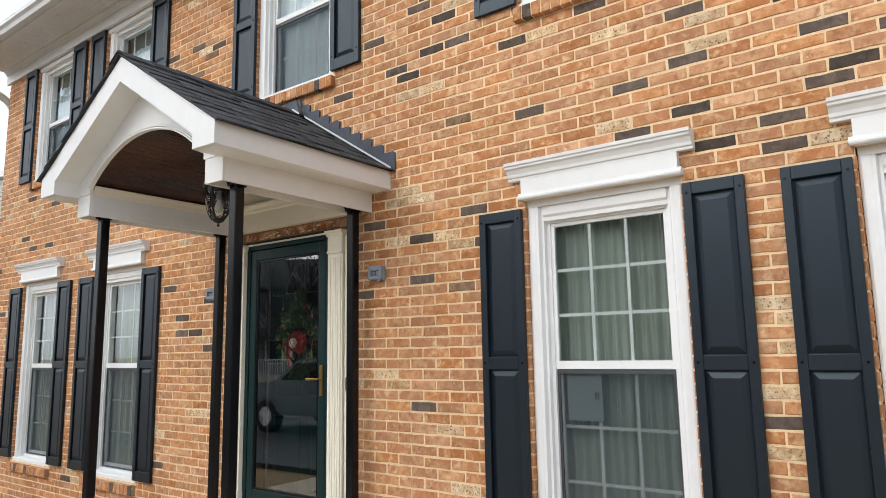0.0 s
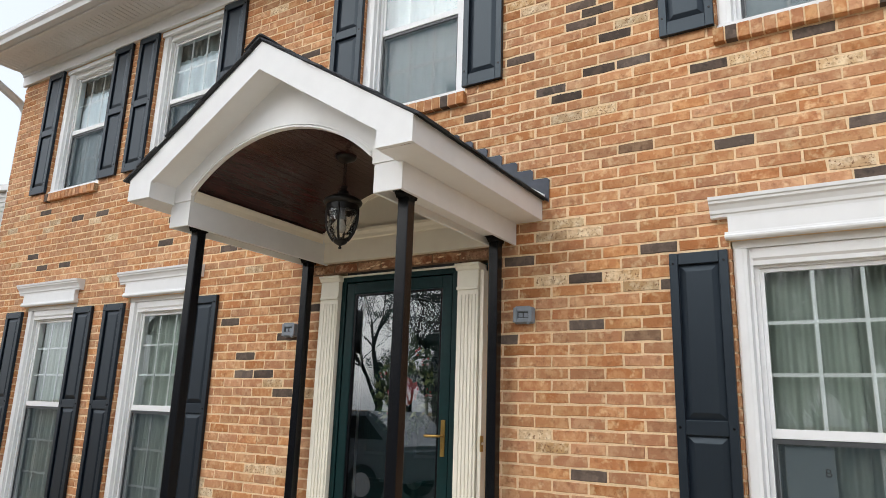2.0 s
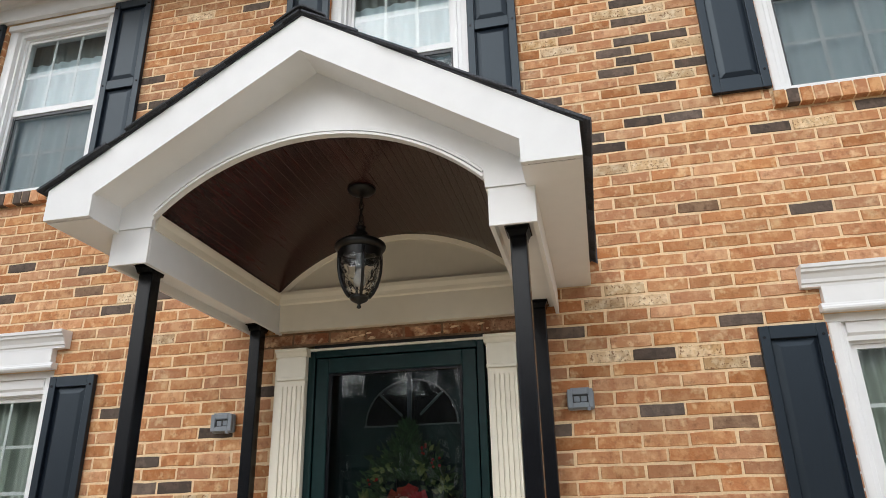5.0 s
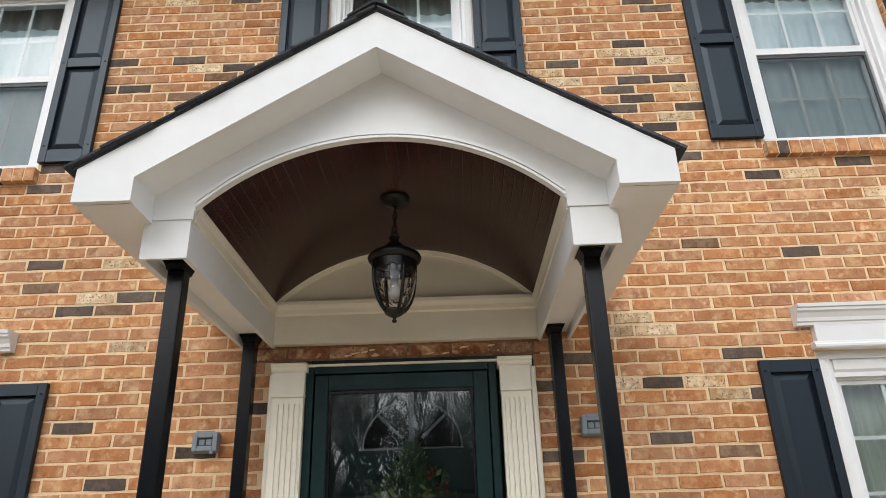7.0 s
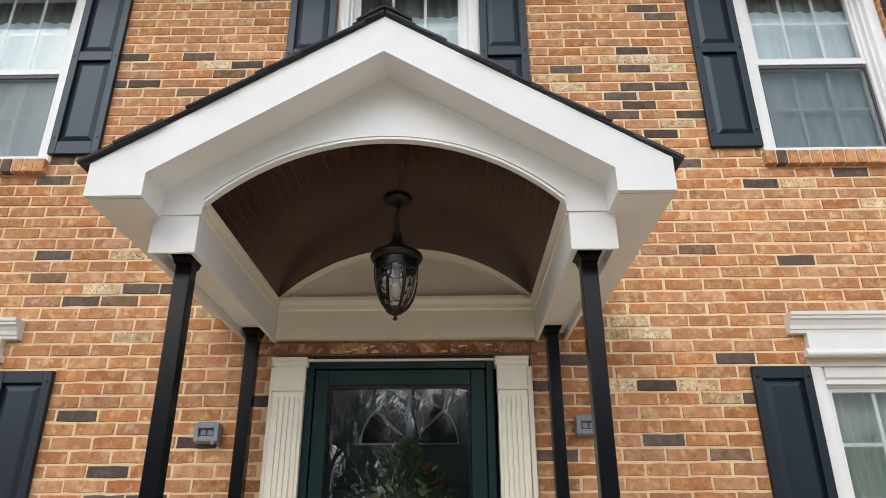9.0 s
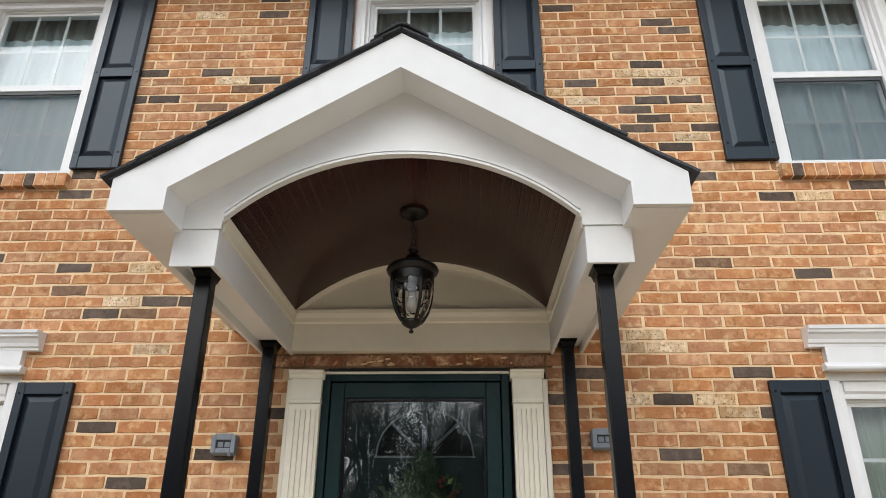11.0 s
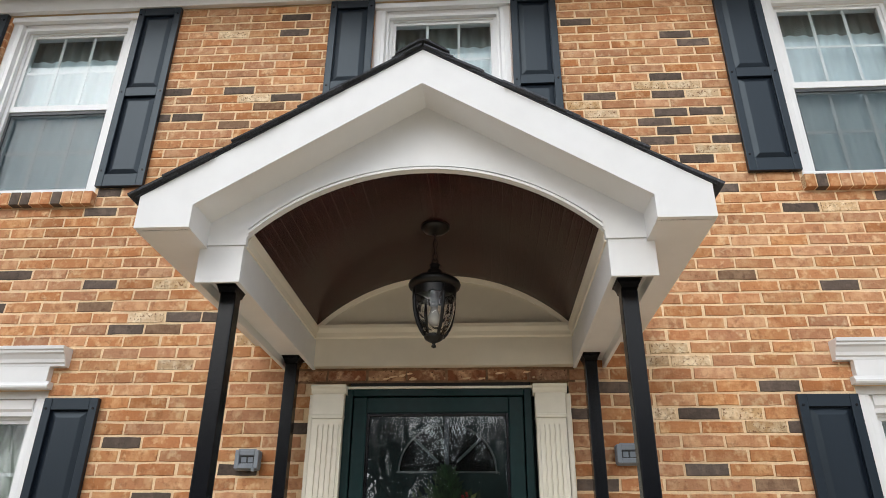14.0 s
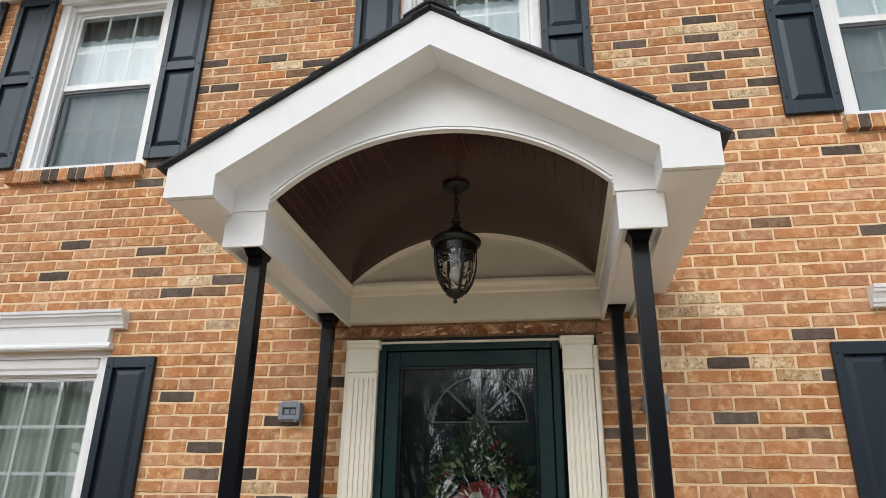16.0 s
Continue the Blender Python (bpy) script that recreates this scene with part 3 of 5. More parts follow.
def window(name, gw, z0, z1, rail, rows, cornice):
    """Double-hung window with a white moulded frame. z0, z1: foot and head of the frame; rail: the meeting rail; rows of panes in each sash."""
    root = thing(name, label="white double-hung window with grilles" + (" and moulded head cornice" if cornice else ""), category="window", kind="structure")
    ow = 0.453 if cornice else 0.460
    # moulded casing: side boards stand between head and sill
    side = [(ow, 0.02), (ow, -0.035), (ow - 0.012, -0.042), (ow - 0.045, -0.042), (ow - 0.052, -0.039), (gw + 0.045, -0.037), (gw + 0.035, -0.012), (gw + 0.022, -0.010), (gw + 0.022, 0.02)]
    for s in (-1, 1):
        part("window_frame", prism(B(), [(s * u, v) for u, v in side], z0 + 0.045, z1, "z"), CASING, root)
    top = z1 - 0.085
    part("window_head", prism(B(), [(0.02, z1), (-0.026, z1), (-0.024, top + 0.035), (-0.012, top + 0.022), (-0.010, top), (0.02, top)], -gw - 0.022, gw + 0.022), CASING, root)
    if not cornice:   # the head board closes the gap below the frieze
        part("head_board", box(B(), -ow, ow, -0.062, -0.0265, z1 - 0.045, z1, 0.003), CASING, root)
    part("window_sill", prism(B(), [(0.02, z0), (-0.055, z0), (-0.058, z0 + 0.03), (-0.05, z0 + 0.04), (0.02, z0 + 0.048)], -ow, ow), CASING, root)
    for s in (-1, 1):
        part("track", box(B(), min(s * gw, s * (gw + 0.022)), max(s * gw, s * (gw + 0.022)), 0.021, 0.10, z0 + 0.048, top), CASING, root)
    part("track_head", box(B(), -gw, gw, 0.021, 0.10, top - 0.012, top), CASING, root)
    part("track_foot", box(B(), -gw, gw, 0.021, 0.10, z0 + 0.048, z0 + 0.070), CASING, root)
    g0, g1 = z0 + 0.071, top - 0.013
    for label, a, b, y in (("lower_sash", g0, rail, 0.064), ("upper_sash", rail, g1, 0.034)):
        t = 0.020
        bm = B()
        box(bm, -gw, -gw + t, y, y + 0.026, a, b)
        box(bm, gw - t, gw, y, y + 0.026, a, b)
        lowrail = 0.045 if label == "upper_sash" else 0.04
        box(bm, -gw + t, gw - t, y, y + 0.026, a, a + lowrail)
        box(bm, -gw + t, gw - t, y, y + 0.026, b - t, b)
        sash = part(label, bm, CASING, root)
        i0, i1 = a + lowrail, b - t
        p = part("pane", pane_box(-gw + t, gw - t, y + 0.009, y + 0.012, i0, i1), (PANE, CLEAR), sash)
        p.visible_shadow = False
        for k in (1, 2):
            u = (-gw + t) + (2 * gw - 2 * t) * k / 3
            part("grille_bar", box(B(), u - 0.009, u + 0.009, y + 0.013, y + 0.019, i0, i1), CASING, sash)
        for k in range(1, rows):
            v = i0 + (i1 - i0) * k / rows
            part("grille_bar", box(B(), -gw + t, gw - t, y + 0.0195, y + 0.0225, v - 0.009, v + 0.009), CASING, sash)
    bm = B()
    for a, b, c, d in ((-gw + 0.002, -gw + 0.016, g0 + 0.002, rail - 0.002), (gw - 0.016, gw - 0.002, g0 + 0.002, rail - 0.002), (-gw + 0.016, gw - 0.016, rail - 0.026, rail - 0.002), (-gw + 0.016, gw - 0.016, g0 + 0.002, g0 + 0.016)):
        box(bm, a, b, 0.040, 0.050, c, d)
    frame_ob = part("screen_frame", bm, DARK_GREY, root, "dark grey screen frame")
    s = part("insect_screen", box(B(), -gw + 0.016, gw - 0.016, 0.0445, 0.0455, g0 + 0.016, rail - 0.02), SCREEN, frame_ob, "fine grey insect screen")
    s.visible_shadow = False
    if cornice:
        c0 = 2.099
        head = part("cornice", box(B(), -0.458, 0.458, -0.040, 0.0, c0 + 0.038, c0 + 0.118), WHITE, root, "white moulded head cornice", at=(0, -SET_BACK, 0))
        part("bed_moulding", prism(B(), [(0.0, c0), (-0.044, c0), (-0.050, c0 + 0.008), (-0.050, c0 + 0.018), (-0.043, c0 + 0.026), (-0.0405, c0 + 0.0375), (0.0, c0 + 0.0375)], -0.476, 0.476), WHITE, head)
        part("crown_moulding", prism(B(), [(0.0, c0 + 0.1185), (-0.040, c0 + 0.1185), (-0.042, c0 + 0.132), (-0.050, c0 + 0.138), (-0.053, c0 + 0.155), (-0.066, c0 + 0.178), (-0.078, c0 + 0.186), (-0.080, c0 + 0.198), (-0.088, c0 + 0.203), (-0.090, c0 + 0.220), (0.0, c0 + 0.222)], -0.541, 0.541), WHITE, head)
        for s in (-1, 1):
            part("cornice_return", prism(B(), [(s * 0.459, c0 + 0.1185), (s * 0.468, c0 + 0.132), (s * 0.476, c0 + 0.155), (s * 0.504, c0 + 0.186), (s * 0.5405, c0 + 0.20), (s * 0.459, c0 + 0.20)], -0.036, 0.0, "y"), WHITE, head)
        part("head_board", box(B(), -ow, ow, -0.040, 0.02, z1 + 0.0015, 2.0985), WHITE, root)
    return root


def place(root, spots):
    root.location = spots[0]
    for x, y, z in spots[1:]:
        copy_thing(root, pose(x, y, z))


place(window("window_1", 0.343, 0.087, 2.058, 1.120, 3, True), [(c, SET_BACK, 0) for c in LOWER])
place(window("window_2", 0.343, 3.307, 4.755, 4.005, 2, False), [(c, SET_BACK, 0) for c in UPPER])


def curtain(name, w, z0, z1, material, seed, label, waves=11, deep=1.0):
    """A hanging cloth with uneven folds."""
    rng = random.Random(seed)
    ph = [rng.uniform(0, 6.3) for _ in range(4)]
    bm = B()
    nx, nz = 72, 8
    grid = []
    for i in range(nx + 1):
        u = i / nx
        col = []
        for j in range(nz + 1):
            v = j / nz
            d = 0.016 * math.sin(2 * math.pi * waves * u + ph[0] + 0.5 * math.sin(9 * u + ph[1])) + 0.008 * math.sin(2 * math.pi * waves * 0.47 * u + ph[2] + 0.6 * v) + 0.004 * math.sin(7 * v + ph[3])
            col.append(bm.verts.new(((u - 0.5) * w, deep * d * (1.1 - 0.35 * v), z0 + (z1 - z0) * v)))
        grid.append(col)
    for i in range(nx):
        for j in range(nz):
            bm.faces.new((grid[i][j], grid[i + 1][j], grid[i + 1][j + 1], grid[i][j + 1]))
    ob = new(name, mesh_of(name, bm, material, True))
    tagged(ob, label, "curtain")
    return ob


for n, c in enumerate(LOWER):
    for s in (-1, 1):
        ob = curtain("curtain", 0.52, 0.10, 2.02, CURTAIN if c < 0 else CURTAIN_GREY, 20 + 2 * n + s, ("pale grey-green" if c < 0 else "soft grey") + " pleated curtain behind the window", 9)
        ob.location = (c + s * 0.20, 0.235 + 0.03 * s, 0)
        tagged(ob, group="ground floor curtains")
for n, c in enumerate(UPPER):
    ob = curtain("curtain", 0.86, 3.30, 4.50, CURTAIN_WHITE, 50 + n, "white sheer curtain behind the upper window", 9, 0.7)
    ob.location = (c, 0.188, 0)
    tagged(ob, group="upper floor curtains")
    ob = curtain("valance", 0.88, 4.40, 4.76, VALANCE, 70 + n, "dark pleated valance above the sheer curtain", 12)
    ob.location = (c, 0.235, 0)
    tagged(ob, group="upper floor valances")

notice = thing("paper_notice", (2.535 - 0.190, 0.1305, 0.835), "pale paper notice with a letter behind the window screen", "notice")
part("sheet", box(B(), -0.105, 0.105, 0.0, 0.0015, 0.0, 0.25), PAPER, notice)
fc = bpy.data.curves.new("letter", "FONT")
fc.body, fc.size, fc.extrude = "B", 0.055, 0.0004
letter = new("letter", fc)
letter.parent = notice
letter.matrix_local = pose(0.058, -0.0015, 0.118, 90, 0, 0)
fc.materials.append(INK)

# ---- shutters ----


def shutter(w, h, r0, r1):
    root = thing("shutter", label="dark navy raised-panel window shutter fixed to the brick wall", category="shutter")
    st = 0.045
    for a, b in ((-w / 2, -w / 2 + st), (w / 2 - st, w / 2)):
        part("stile", box(B(), a, b, -0.030, 0.0, 0.0, h, 0.003), SHUTTER, root)
    for a, b in ((0.0, 0.085), (r0, r1), (h - 0.062, h)):
        part("rail", box(B(), -w / 2 + st, w / 2 - st, -0.029, 0.0, a, b, 0.003), SHUTTER, root)
    for a, b in ((0.085, r0), (r1, h - 0.062)):
        x0, x1 = -w / 2 + st, w / 2 - st
        bm = B()
        loops = []
        for inset, y in ((0.0, -0.010), (0.004, -0.010), (0.036, -0.022), (0.040, -0.0225)):
            loops.append([bm.verts.new((u, y, v)) for u, v in ((x0 + inset, a + inset), (x1 - inset, a + inset), (x1 - inset, b - inset), (x0 + inset, b - inset))])
        for p, q in zip(loops, loops[1:]):
            for k in range(4):
                bm.faces.new((p[k], p[(k + 1) % 4], q[(k + 1) % 4], q[k]))
        bm.faces.new(loops[-1])
        back = [bm.verts.new((u, -0.001, v)) for u, v in ((x0, a), (x1, a), (x1, b), (x0, b))]
        for k in range(4):
            bm.faces.new((back[k], back[(k + 1) % 4], loops[0][(k + 1) % 4], loops[0][k]))
        bm.faces.new(back[::-1])
        bmesh.ops.recalc_face_normals(bm, faces=bm.faces)
        part("raised_panel", bm, SHUTTER, root)
    for s in (-1, 1):
        for z in (0.11, (r0 + r1) / 2, h - 0.055):
            part("screw", tube(B(), [(s * (w / 2 - 0.02), -0.0302, z), (s * (w / 2 - 0.02), -0.034, z)], 0.0065, 8), BLACK, root)
    return root


low = shutter(0.293, 1.93, 1.000, 1.072)
tagged(low, group="ground floor shutters")
place(low, [(c + s * 0.617, -0.002, 0.12) for c in LOWER for s in (-1, 1)])
upp = shutter(0.298, 1.42, 0.672, 0.742)
tagged(upp, group="upper floor shutters")
place(upp, [(c + s * (0.606 if abs(c) < 1 else 0.622), -0.002, 3.335) for c in UPPER for s in (-1, 1)])

# ---- portico ----
CX = 0.0215
portico = thing("portico", (CX, 0, 0), "white gabled entry portico with arched wooden ceiling on black posts", "portico")
SL = 0.627
Y_FACE, Y_PED = -1.40, -1.230
A_TOP, A_IN = 3.094, 2.932
W_OUT, W_IN = 1.010, 0.81
EAVE, FOOT_Z = A_TOP - SL * W_OUT, 2.335
for s in (-1, 1):
    bm = B()
    prism(bm, [(0.0, A_TOP), (s * W_OUT, EAVE), (s * W_OUT, FOOT_Z), (s * W_IN, FOOT_Z), (s * W_IN, A_IN - SL * W_IN), (0.0, A_IN)], Y_FACE, Y_FACE + 0.022, "y")
    part("rake_fascia", bm, WHITE, portico)
    part("eave_fascia", box(B(), *sorted((s * (W_OUT - 0.02), s * W_OUT)), Y_FACE + 0.023, -0.002, FOOT_Z, EAVE), WHITE, portico)
    part("eave_soffit", box(B(), *sorted((s * W_IN, s * (W_OUT - 0.0005))), Y_FACE + 0.023, -0.002, FOOT_Z - 0.003, FOOT_Z - 0.0005), WHITE, portico)
    part("box_return", box(B(), *sorted((s * W_IN, s * (W_IN + 0.012))), Y_FACE + 0.0222, Y_PED + 0.002, FOOT_Z - 0.0004, A_IN - SL * W_IN + 0.02), WHITE, portico)
    bm = B()
    prism(bm, [(0.0, A_IN + 0.012), (s * (W_IN + 0.01), A_IN + 0.012 - SL * (W_IN + 0.01)), (s * (W_IN + 0.01), A_IN + 0.024 - SL * (W_IN + 0.01)), (0.0, A_IN + 0.024)], Y_FACE + 0.0225, Y_PED + 0.03, "y")
    part("rake_soffit", bm, WHITE, portico)
# pediment with the arched opening
R_ARCH, H_ARCH = 0.945, 0.663
Z_C = 2.645 - R_ARCH


def arch_at(x, r=R_ARCH, zc=Z_C):
    return zc + math.sqrt(max(r * r - x * x, 0))


bm = B()
n = 40
front = []
spread_x = [-W_IN, -H_ARCH - 0.0005, *[-H_ARCH + 2 * H_ARCH * k / n for k in range(n + 1)], H_ARCH + 0.0005, W_IN]
for x in spread_x:
    top = A_IN + 0.02 - SL * abs(x)
    low_z = arch_at(x) if abs(x) <= H_ARCH else 2.343
    front.append((x, low_z, top))
cols = [[bm.verts.new((x, y, z)) for y in (Y_PED, Y_PED + 0.018) for z in (a, b)] for x, a, b in front]
for p, q in zip(cols, cols[1:]):
    for i, j in ((0, 1), (1, 3), (3, 2), (2, 0)):
        bm.faces.new((p[i], p[j], q[j], q[i]))
bmesh.ops.recalc_face_normals(bm, faces=bm.faces)
part("pediment_panel", bm, WHITE, portico)
# moulded rim of the arch
for off, y0, y1, wd in ((0.0, Y_PED - 0.014, Y_PED - 0.001, 0.010), (0.0145, Y_PED - 0.014, Y_PED - 0.001, 0.009), (0.027, Y_PED - 0.006, Y_PED - 0.001, 0.005)):
    bm = B()
    a_end = math.asin((H_ARCH - 0.002) / (R_ARCH + off + wd))
    loops = []
    for k in range(49):
        a = -a_end + 2 * a_end * k / 48
        loops.append([bm.verts.new(((R_ARCH + r) * math.sin(a), y, Z_C + (R_ARCH + r) * math.cos(a))) for r, y in ((off, y0), (off + wd, y0), (off + wd, y1), (off, y1))])
    for p, q in zip(loops, loops[1:]):
        for i in range(4):
            bm.faces.new((p[i], p[(i + 1) % 4], q[(i + 1) % 4], q[i]))
    bm.faces.new(loops[0])
    bm.faces.new(loops[-1])
    bmesh.ops.recalc_face_normals(bm, faces=bm.faces)
    part("arch_moulding", bm, WHITE, portico)
# beams with capital boards
BI, BO = 0.671, 0.839
for s in (-1, 1):
    x0, x1 = sorted((s * BI, s * BO))
    part("beam", box(B(), x0 + 0.0185, x1 - 0.0185, Y_PED + 0.020, -0.003, 2.236, 2.40), WHITE, portico)
    for a, b in ((x0, x0 + 0.018), (x1 - 0.018, x1)):   # face boards hang below the beam
        part("beam_face_board", box(B(), a, b, Y_PED + 0.020, -0.003, 2.196, 2.40, 0.002), WHITE, portico)
    part("beam_end_board", box(B(), x0, x1, Y_PED + 0.007, Y_PED + 0.0195, 2.196, 2.3425, 0.002), WHITE, portico)
    bm = B()
    i = s * BI
    prism(bm, [(i, 2.3425), (i - s * 0.008, 2.3425), (i - s * 0.009, 2.356), (i - s * 0.010, 2.372), (i - s * 0.018, 2.392), (i - s * 0.020, 2.405), (i, 2.405)], Y_PED + 0.031, -0.08, "y")
    part("cove_moulding", bm, WARM_WHITE, portico)
part("back_board", box(B(), -BI + 0.001, BI - 0.001, -0.05, -0.003, 2.203, 2.36), WARM_WHITE, portico)
part("back_moulding", prism(B(), [(-0.051, 2.35), (-0.062, 2.358), (-0.068, 2.378), (-0.082, 2.40), (-0.085, 2.418), (-0.051, 2.42)], -BI + 0.002, BI - 0.002), WARM_WHITE, portico)
# vaulted ceiling of narrow boards
RV, HV = 0.945, 0.672
ZV = 2.692 - RV
bm = B()
lun = [(x, ZV + math.sqrt(RV * RV - x * x)) for x in [-HV + 2 * HV * k / 30 for k in range(31)]]
prism(bm, [(HV, 2.361), *lun[::-1], (-HV, 2.361)], -0.048, -0.003, "y")
part("back_lunette", bm, WARM_WHITE, portico)
vault = part("vault_frame", prism(B(), [*[(x, z + 0.013) for x, z in lun], *[(x, z + 0.03) for x, z in lun[::-1]]], Y_PED + 0.031, -0.004, "y"), STAIN, portico)
aend = math.asin(HV / RV)
NB = 34
rng = random.Random(8)
for k in range(NB):
    a0 = -aend + 2 * aend * (k + 0.004) / NB
    a1 = -aend + 2 * aend * (k + 0.996) / NB
    m_ = 0.06 * (a1 - a0)
    e0, e1 = rng.uniform(-0.0008, 0.0), rng.uniform(-0.0008, 0.0)   # boards lie a little askew
    ring = [((RV + r) * math.sin(a), ZV + (RV + r) * math.cos(a)) for r, a in ((0.0002, a0), (e0, a0 + m_), (e1, a1 - m_), (0.0002, a1), (0.012, a1), (0.012, a0))]
    part("ceiling_board", prism(B(), ring, Y_PED + 0.031, -0.0485, "y"), STAIN, vault, "" if k else "dark espresso-stained beadboard")
bm = B()
loops = []
for k in range(41):
    a = -aend + 2 * aend * k / 40
    loops.append([bm.verts.new(((RV + r) * math.sin(a), y, ZV + (RV + r) * math.cos(a))) for r, y in ((-0.001, -0.049), (-0.022, -0.049), (-0.022, -0.062), (-0.001, -0.075))])
for p, q in zip(loops, loops[1:]):
    for i in range(4):
        bm.faces.new((p[i], p[(i + 1) % 4], q[(i + 1) % 4], q[i]))
bmesh.ops.recalc_face_normals(bm, faces=bm.faces)
part("back_arch_moulding", bm, WARM_WHITE, portico)
# posts
for x, y in ((-0.753, -1.076), (0.757, -1.064), (-0.768, -0.098), (0.746, -0.098)):
    w = 0.0305
    post = part("post", box(B(), x - w, x + w, y - w, y + w, -0.018, 2.2260, 0.005), BLACK, portico, "square black steel post")
    part("post_plate", box(B(), x - 0.046, x + 0.046, y - 0.060, y + 0.060, 2.2285, 2.2355, 0.002), BLACK, post)
    part("post_cap", prism(B(), [(x - 0.040, 2.2210), (x - 0.043, 2.2280), (x + 0.043, 2.2280), (x + 0.040, 2.2210), (x + 0.033, 2.2080), (x + 0.0305, 2.1980), (x - 0.0305, 2.1980), (x - 0.033, 2.2080)], y - 0.044, y + 0.044, "y"), BLACK, post)
    for q in (-0.052, 0.052):
        part("screw", tube(B(), [(x, y + q, 2.2283), (x, y + q, 2.2240)], 0.006, 8), BLACK, post)
    part("post_foot", box(B(), x - 0.055, x + 0.055, y - 0.055, y + 0.055, -0.0185, -0.006, 0.002), BLACK, post)
# roof: deck, shingle tabs, ridge caps
deck = part("roof", prism(B(), [(0, A_TOP + 0.001), (W_OUT + 0.012, EAVE - 0.006), (W_OUT + 0.012, EAVE + 0.003), (0, A_TOP + 0.010), (-W_OUT - 0.012, EAVE + 0.003), (-W_OUT - 0.012, EAVE - 0.006)], Y_FACE - 0.004, -0.003, "y"), SHINGLE, portico, "black asphalt-shingled gable roof")
LEN = math.hypot(W_OUT + 0.035, SL * (W_OUT + 0.035))
ang = math.atan(SL)
rng = random.Random(5)
NC = 9
tab_bm = B()
box(tab_bm, 0.0, LEN / NC + 0.05, -0.1, 0.1, 0.0, 0.008)
tab_mesh = mesh_of("shingle", tab_bm, SHINGLE)
for s in (-1, 1):
    for c in range(NC):
        y = Y_FACE - 0.022 - (0.08 if c % 2 else 0.0)
        while y < -0.02:
            wd = rng.choice((0.14, 0.18, 0.22, 0.27))
            y1 = min(y + wd, -0.004)
            ya = max(y, Y_FACE - rng.uniform(0.010, 0.030))
            if y1 - ya > 0.03:
                d = LEN - (c + 1) * LEN / NC
                ob = new("shingle", tab_mesh)
                ob.parent = deck
                lift = 0.011 + 0.006 * rng.random()
                # local x runs up the slope from the tab's lower edge
                low_u = LEN - c * LEN / NC
                mtx = Matrix.Translation((s * low_u * math.cos(ang), (ya + y1) / 2, A_TOP - low_u * math.sin(ang) + lift)) @ Euler((0, -s * -(ang - 0.018) if s > 0 else ang - 0.018, 0)).to_matrix().to_4x4()
                if s > 0:
                    mtx = Matrix.Translation((low_u * math.cos(ang), (ya + y1) / 2, A_TOP - low_u * math.sin(ang) + lift)) @ Euler((0, 0, math.pi)).to_matrix().to_4x4() @ Euler((0, -(ang - 0.035), 0)).to_matrix().to_4x4()
                else:
                    mtx = Matrix.Translation((-low_u * math.cos(ang), (ya + y1) / 2, A_TOP - low_u * math.sin(ang) + lift)) @ Euler((0, -(ang - 0.035), 0)).to_matrix().to_4x4()
                ob.matrix_local = mtx @ Matrix.Diagonal((1 if c < NC - 1 else 0.70, (y1 - ya) / 0.2 * 0.985, rng.uniform(0.6, 1.35), 1))
            y += wd
cap_bm = B()
prism(cap_bm, [(-0.105, -0.062), (-0.02, -0.003), (0, 0.003), (0.02, -0.003), (0.105, -0.062), (0.105, -0.054), (0.02, 0.006), (0, 0.012), (-0.02, 0.006), (-0.105, -0.054)], -0.13, 0.13, "y")
cap_mesh = mesh_of("ridge_cap", cap_bm, SHINGLE)
for k in range(7):
    ob = new("ridge_cap", cap_mesh)
    ob.parent = deck
    ob.matrix_local = pose(0, Y_FACE + 0.105 + k * 0.195, A_TOP + 0.021 + 0.0008 * k, -0.9, 0, 0)
# stepped flashing on the wall
for s in (-1, 1):
    for k in range(10):
        u = 1.055 - k * COURSE / SL
        roof_z = A_TOP - SL * u
        top = roof_z + 0.165
        bm = B()
        a, b = (u - COURSE / SL - 0.012, u)
        prism(bm, [(s * a, A_TOP - SL * a + 0.01), (s * b, roof_z + 0.01), (s * (b + 0.004), top - 0.012), (s * (b - 0.012), top), (s * a, top)], -0.012 - 0.0006 * k, -0.004, "y")
        part("step_flashing", bm, FLASHING, portico, "" if k else "dark slate metal step flashing")
for s in (-1, 1):
    part("flashing_edge", prism(B(), [(s * 0.03, A_TOP + 0.022), (s * 1.04, A_TOP - SL * 1.01 + 0.010), (s * 1.04, A_TOP - SL * 1.01 + 0.022), (s * 0.03, A_TOP + 0.034)], -0.050, -0.030, "y"), GALV, portico, "bright metal flashing edge")
part("apex_flashing", prism(B(), [(-0.10, A_TOP), (0.10, A_TOP), (0.11, A_TOP + 0.075), (0.0, A_TOP + 0.115), (-0.11, A_TOP + 0.075)], -0.020, -0.0135, "y"), FLASHING, portico)

for s in (-1, 1):
    part("flashing_flap", prism(B(), [(s * 0.13, A_TOP - SL * 0.13 + 0.03), (s * 0.20, A_TOP - SL * 0.20 + 0.02), (s * 0.075, A_TOP + 0.125)], -0.055, -0.050, "y"), BLACK, portico, "bent corner of dark flashing")

